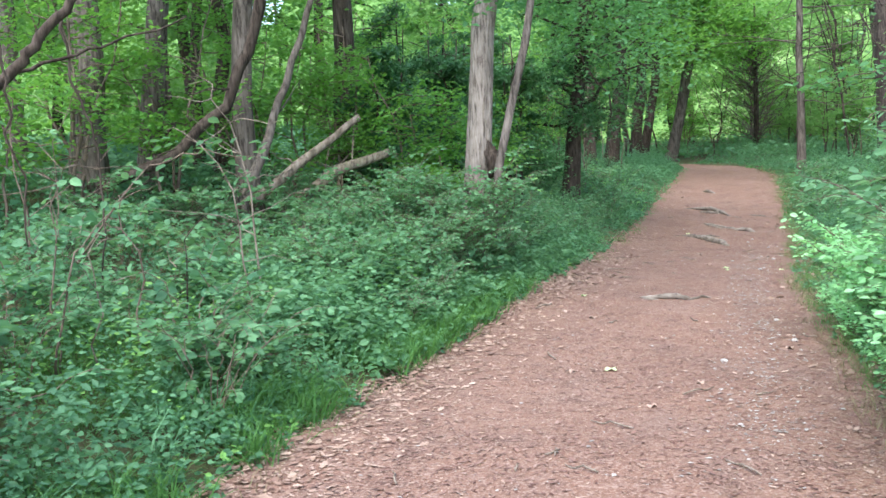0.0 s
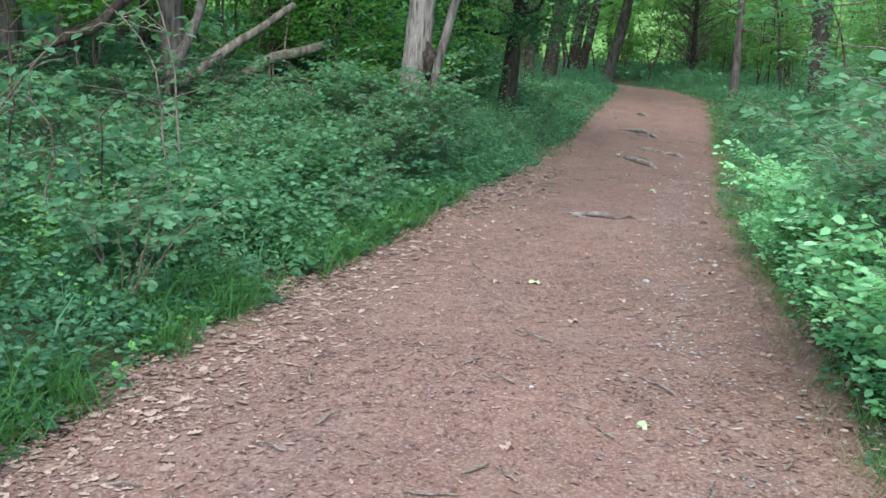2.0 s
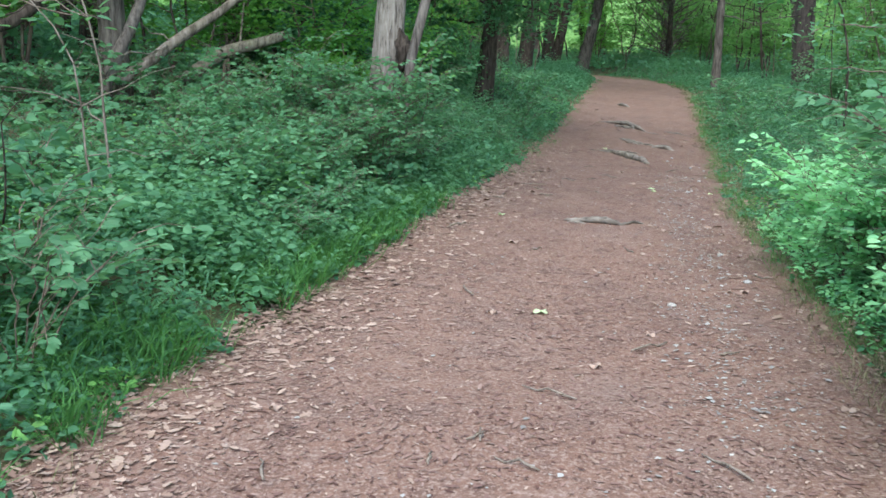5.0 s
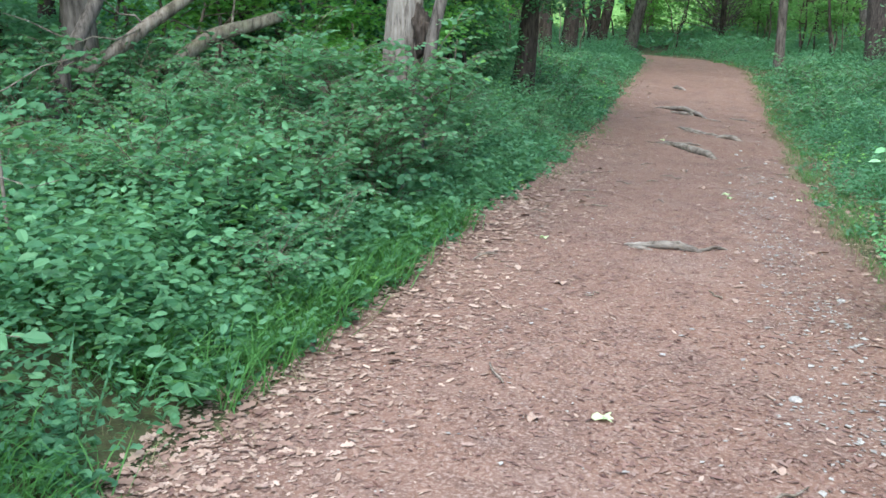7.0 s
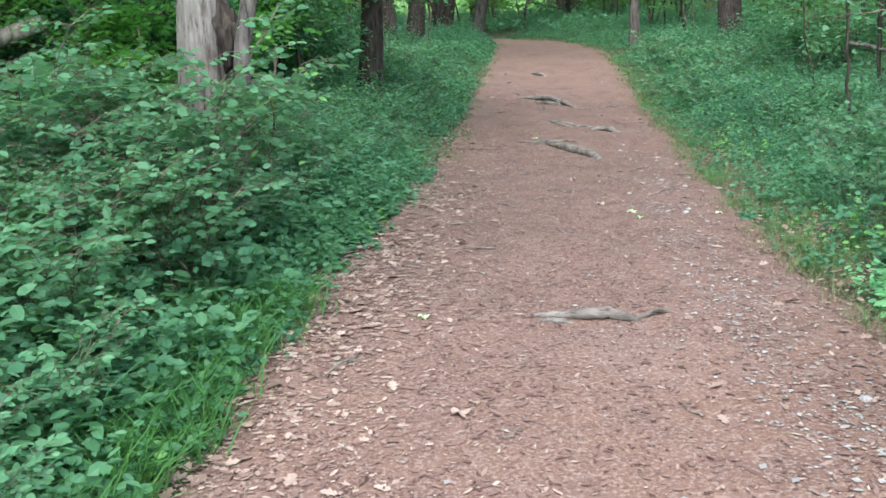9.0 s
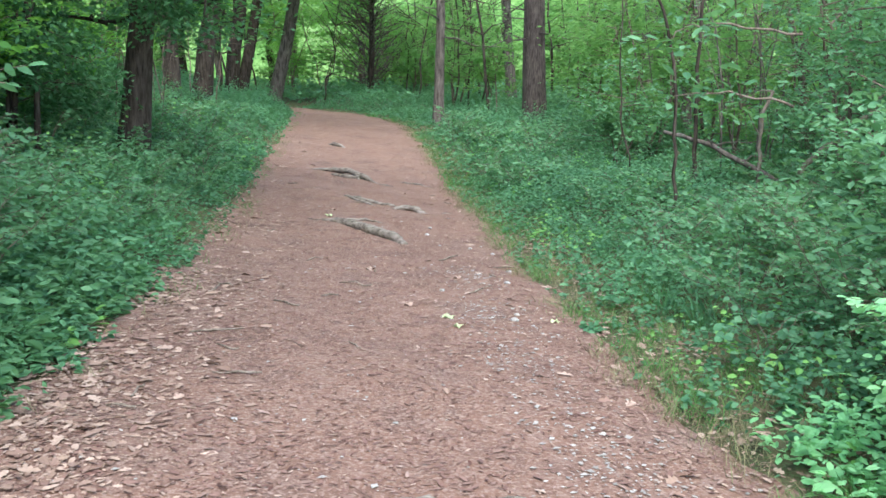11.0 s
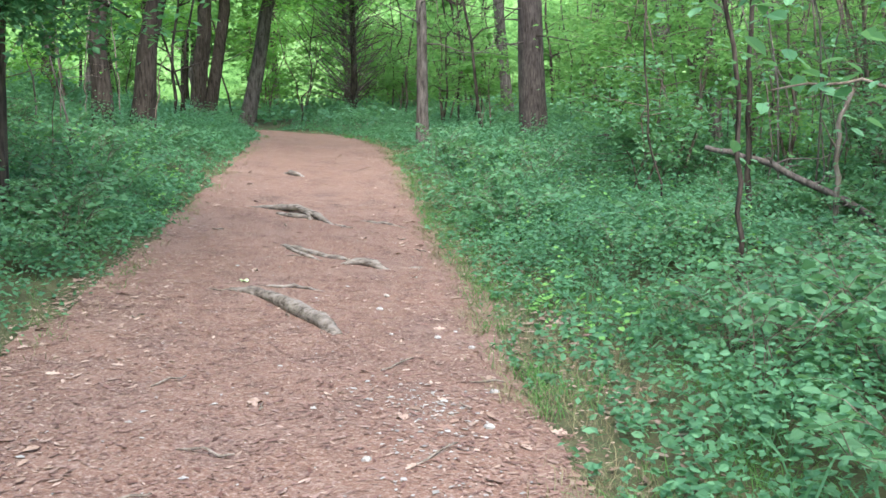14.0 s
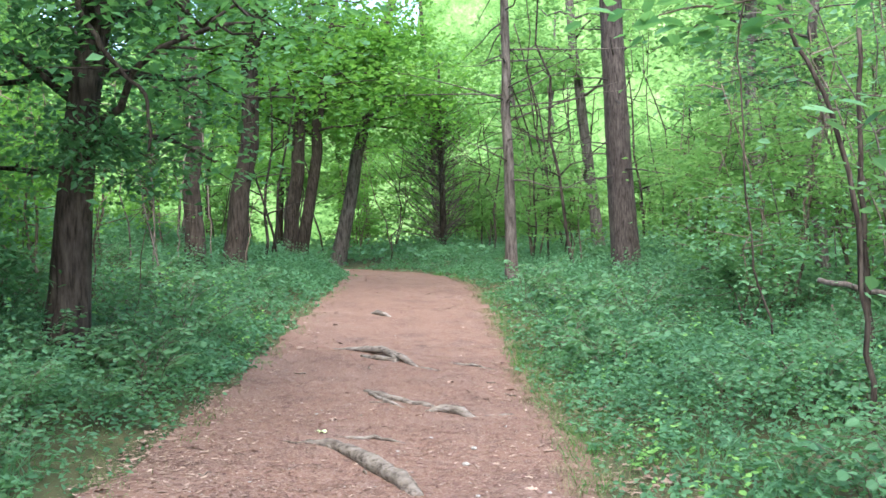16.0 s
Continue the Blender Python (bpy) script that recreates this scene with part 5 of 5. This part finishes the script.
strand("dead_branch", "dark bare branch reaching over the bank", [(-3.6, -6.3, 1.7), (-3.07, -5.62, 2.23), (-2.92, -5.47, 2.46), (-2.75, -5.3, 2.73), (-2.4, -4.9, 3.3)], (0.04, 0.025), BARK_DARK, None, 71, category="branch")
strand("dead_branch", "thin dark twig reaching across the bank", [(-3.5, -5.3, 2.3), (-3.19, -5.03, 2.43), (-2.93, -4.79, 2.52), (-2.55, -4.48, 2.7)], (0.014, 0.006), BARK_DARK, None, 72, category="branch")
strand("vine", "thin dark vine hanging over the bank", [(-2.7, -5.95, 2.7), (-2.68, -5.94, 2.19), (-2.7, -5.94, 1.92), (-2.64, -5.9, 1.64), (-2.66, -5.92, 1.3)], (0.008, 0.005), BARK_DARK, LEAF_SHRUB, 73, 0.075, 3)
strand("vine", "thin dark vine hanging over the bank", [(-3.15, -5.0, 2.7), (-3.13, -4.97, 2.27), (-3.06, -4.9, 1.93), (-3.04, -4.89, 1.5), (-3.1, -4.9, 0.9)], (0.01, 0.006), BARK_DARK, None, 74)
strand("leafy_shoot", "leafy shoot with round light leaves arching from a bush", [(-3.3, -4.9, 1.1), (-2.81, -4.69, 1.72), (-2.5, -4.45, 1.8), (-2.2, -4.25, 1.72)], (0.008, 0.003), TWIG, LEAF_SHRUB, 75, 0.085, 5, "shoot")
strand("leafy_shoot", "leafy shoot with round light leaves beside the bank", [(-2.9, -5.6, 0.5), (-2.75, -5.5, 1.2), (-2.6, -5.3, 1.45)], (0.008, 0.003), TWIG, LEAF_SHRUB, 76, 0.075, 6, "shoot")
strand("vine", "pale dry vine hanging from a dark tree", [(-4.2, 16.2, 5.0), (-4.13, 16.17, 4.05), (-4.07, 16.19, 3.09), (-4.01, 16.21, 1.93), (-4.0, 16.2, 1.2)], (0.014, 0.01), DEAD_WOOD, None, 77)
strand("vine", "pale dry vine hanging from a dark tree", [(-4.3, 16.2, 3.6), (-4.39, 16.09, 2.7), (-4.5, 16.05, 1.75), (-4.5, 16.0, 1.1)], (0.012, 0.01), DEAD_WOOD, None, 78)
strand("dead_branch", "bare crooked branch hanging from the dark tree", [(-3.0, 8.7, 3.9), (-2.69, 8.19, 3.3), (-2.42, 8.31, 2.85), (-2.21, 8.38, 2.57), (-2.22, 8.38, 2.15)], (0.03, 0.012), BARK_DARK, None, 79, category="branch")
strand("overhanging_twig", "leafy twig with large dark leaves overhanging the path", [(3.6, 5.4, 2.9), (2.9, 5.2, 2.55), (2.32, 5.0, 2.5), (1.85, 5.1, 2.42), (1.4, 5.26, 2.38)], (0.016, 0.004), TWIG, LEAF_DARK, 80, 0.14, 9, "branch")
strand("overhanging_twig", "leafy twig with broad green leaves leaning to the path", [(3.4, 4.9, 1.9), (2.7, 4.7, 1.95), (2.25, 4.5, 1.9), (2.0, 4.5, 1.72)], (0.012, 0.004), TWIG, LEAF_SHRUB, 81, 0.12, 4, "branch")
strand("overhanging_twig", "leafy twig with broad light leaves leaning to the path", [(3.3, 4.7, 1.3), (2.7, 4.6, 1.42), (2.2, 4.5, 1.36)], (0.012, 0.004), TWIG, LEAF_SHRUB, 82, 0.11, 4, "branch")
strand("crooked_stem", "crooked grey stem leaning out of the thicket", [(3.05, 6.83, -0.2), (3.03, 6.83, 0.33), (2.99, 6.85, 1.35), (2.82, 6.92, 2.25), (2.57, 7.01, 2.81), (2.2, 7.1, 3.6)], (0.022, 0.012), BARK_DARK, LEAF_SHRUB, 83, 0.075, 12, "stem", 0.34)
strand("vine", "thin dark vine looping up through the thicket", [(3.35, 9.4, -0.15), (3.3, 9.4, 0.2), (3.1, 9.45, 1.0), (3.05, 9.48, 1.83), (3.0, 9.48, 3.0), (3.2, 9.5, 4.2)], (0.012, 0.008), BARK_DARK, None, 84)
strand("crooked_stem", "thin upright grey stem in the thicket", [(4.15, 9.4, -0.2), (4.1, 9.35, 0.8), (4.05, 9.35, 1.7), (4.1, 9.4, 3.2)], (0.035, 0.02), BARK_DARK, LEAF_SHRUB, 85, 0.075, 12, "stem", 0.34)
strand("vine", "pale green tendril arching over the bushes", [(-2.6, -0.9, 1.35), (-1.95, -0.65, 1.39), (-1.78, -0.57, 1.26), (-1.57, -0.49, 1.21), (-1.45, -0.4, 1.3)], (0.003, 0.002), GRASS, None, 86)
strand("leafy_shoot", "upright shoot with small light leaves above the bushes", [(-1.95, 0.6, 0.6), (-1.85, 0.52, 1.1), (-1.78, 0.5, 1.5)], (0.006, 0.003), TWIG, LEAF_BRIGHT, 87, 0.05, 6, "shoot")


def burl():
    """Dark hollow growth where the stems of the pale tree part."""
    bm = bmesh.new()
    bmesh.ops.create_icosphere(bm, subdivisions=4, radius=0.095)
    for v in bm.verts:
        n = noise.noise(v.co * 9) + 0.8 * noise.noise(v.co * 26)
        v.co *= 1 + 0.5 * n
        v.co.z *= 2.2
    me = bpy.data.meshes.new("burl")
    bm.to_mesh(me)
    bm.free()
    me.materials.append(BARK_DARK)
    me.polygons.foreach_set("use_smooth", [True] * len(me.polygons))
    pale = [o for o in bpy.data.objects if o.name == "tree"][0]
    ob = part("burl", me, pale, "dark hollow burl")
    ob.location = (0.36, -0.03, 1.42)
    line = [Vector((0.1, 0.05, 0)), Vector((0.2, 0.03, 0.9)), Vector((0.27, 0.02, 1.7)), Vector((0.36, 0.05, 3.2)), Vector((0.6, 0.1, 6.0)), Vector((0.9, 0.1, 9.0))]
    v, f = ridged_trunk(line, [0.11, 0.1, 0.09, 0.08, 0.06, 0.03], 9, 0.1, 24)
    part("second_stem", mesh_of("second_stem", v, f, BARK_PALE, True), pale)


burl()
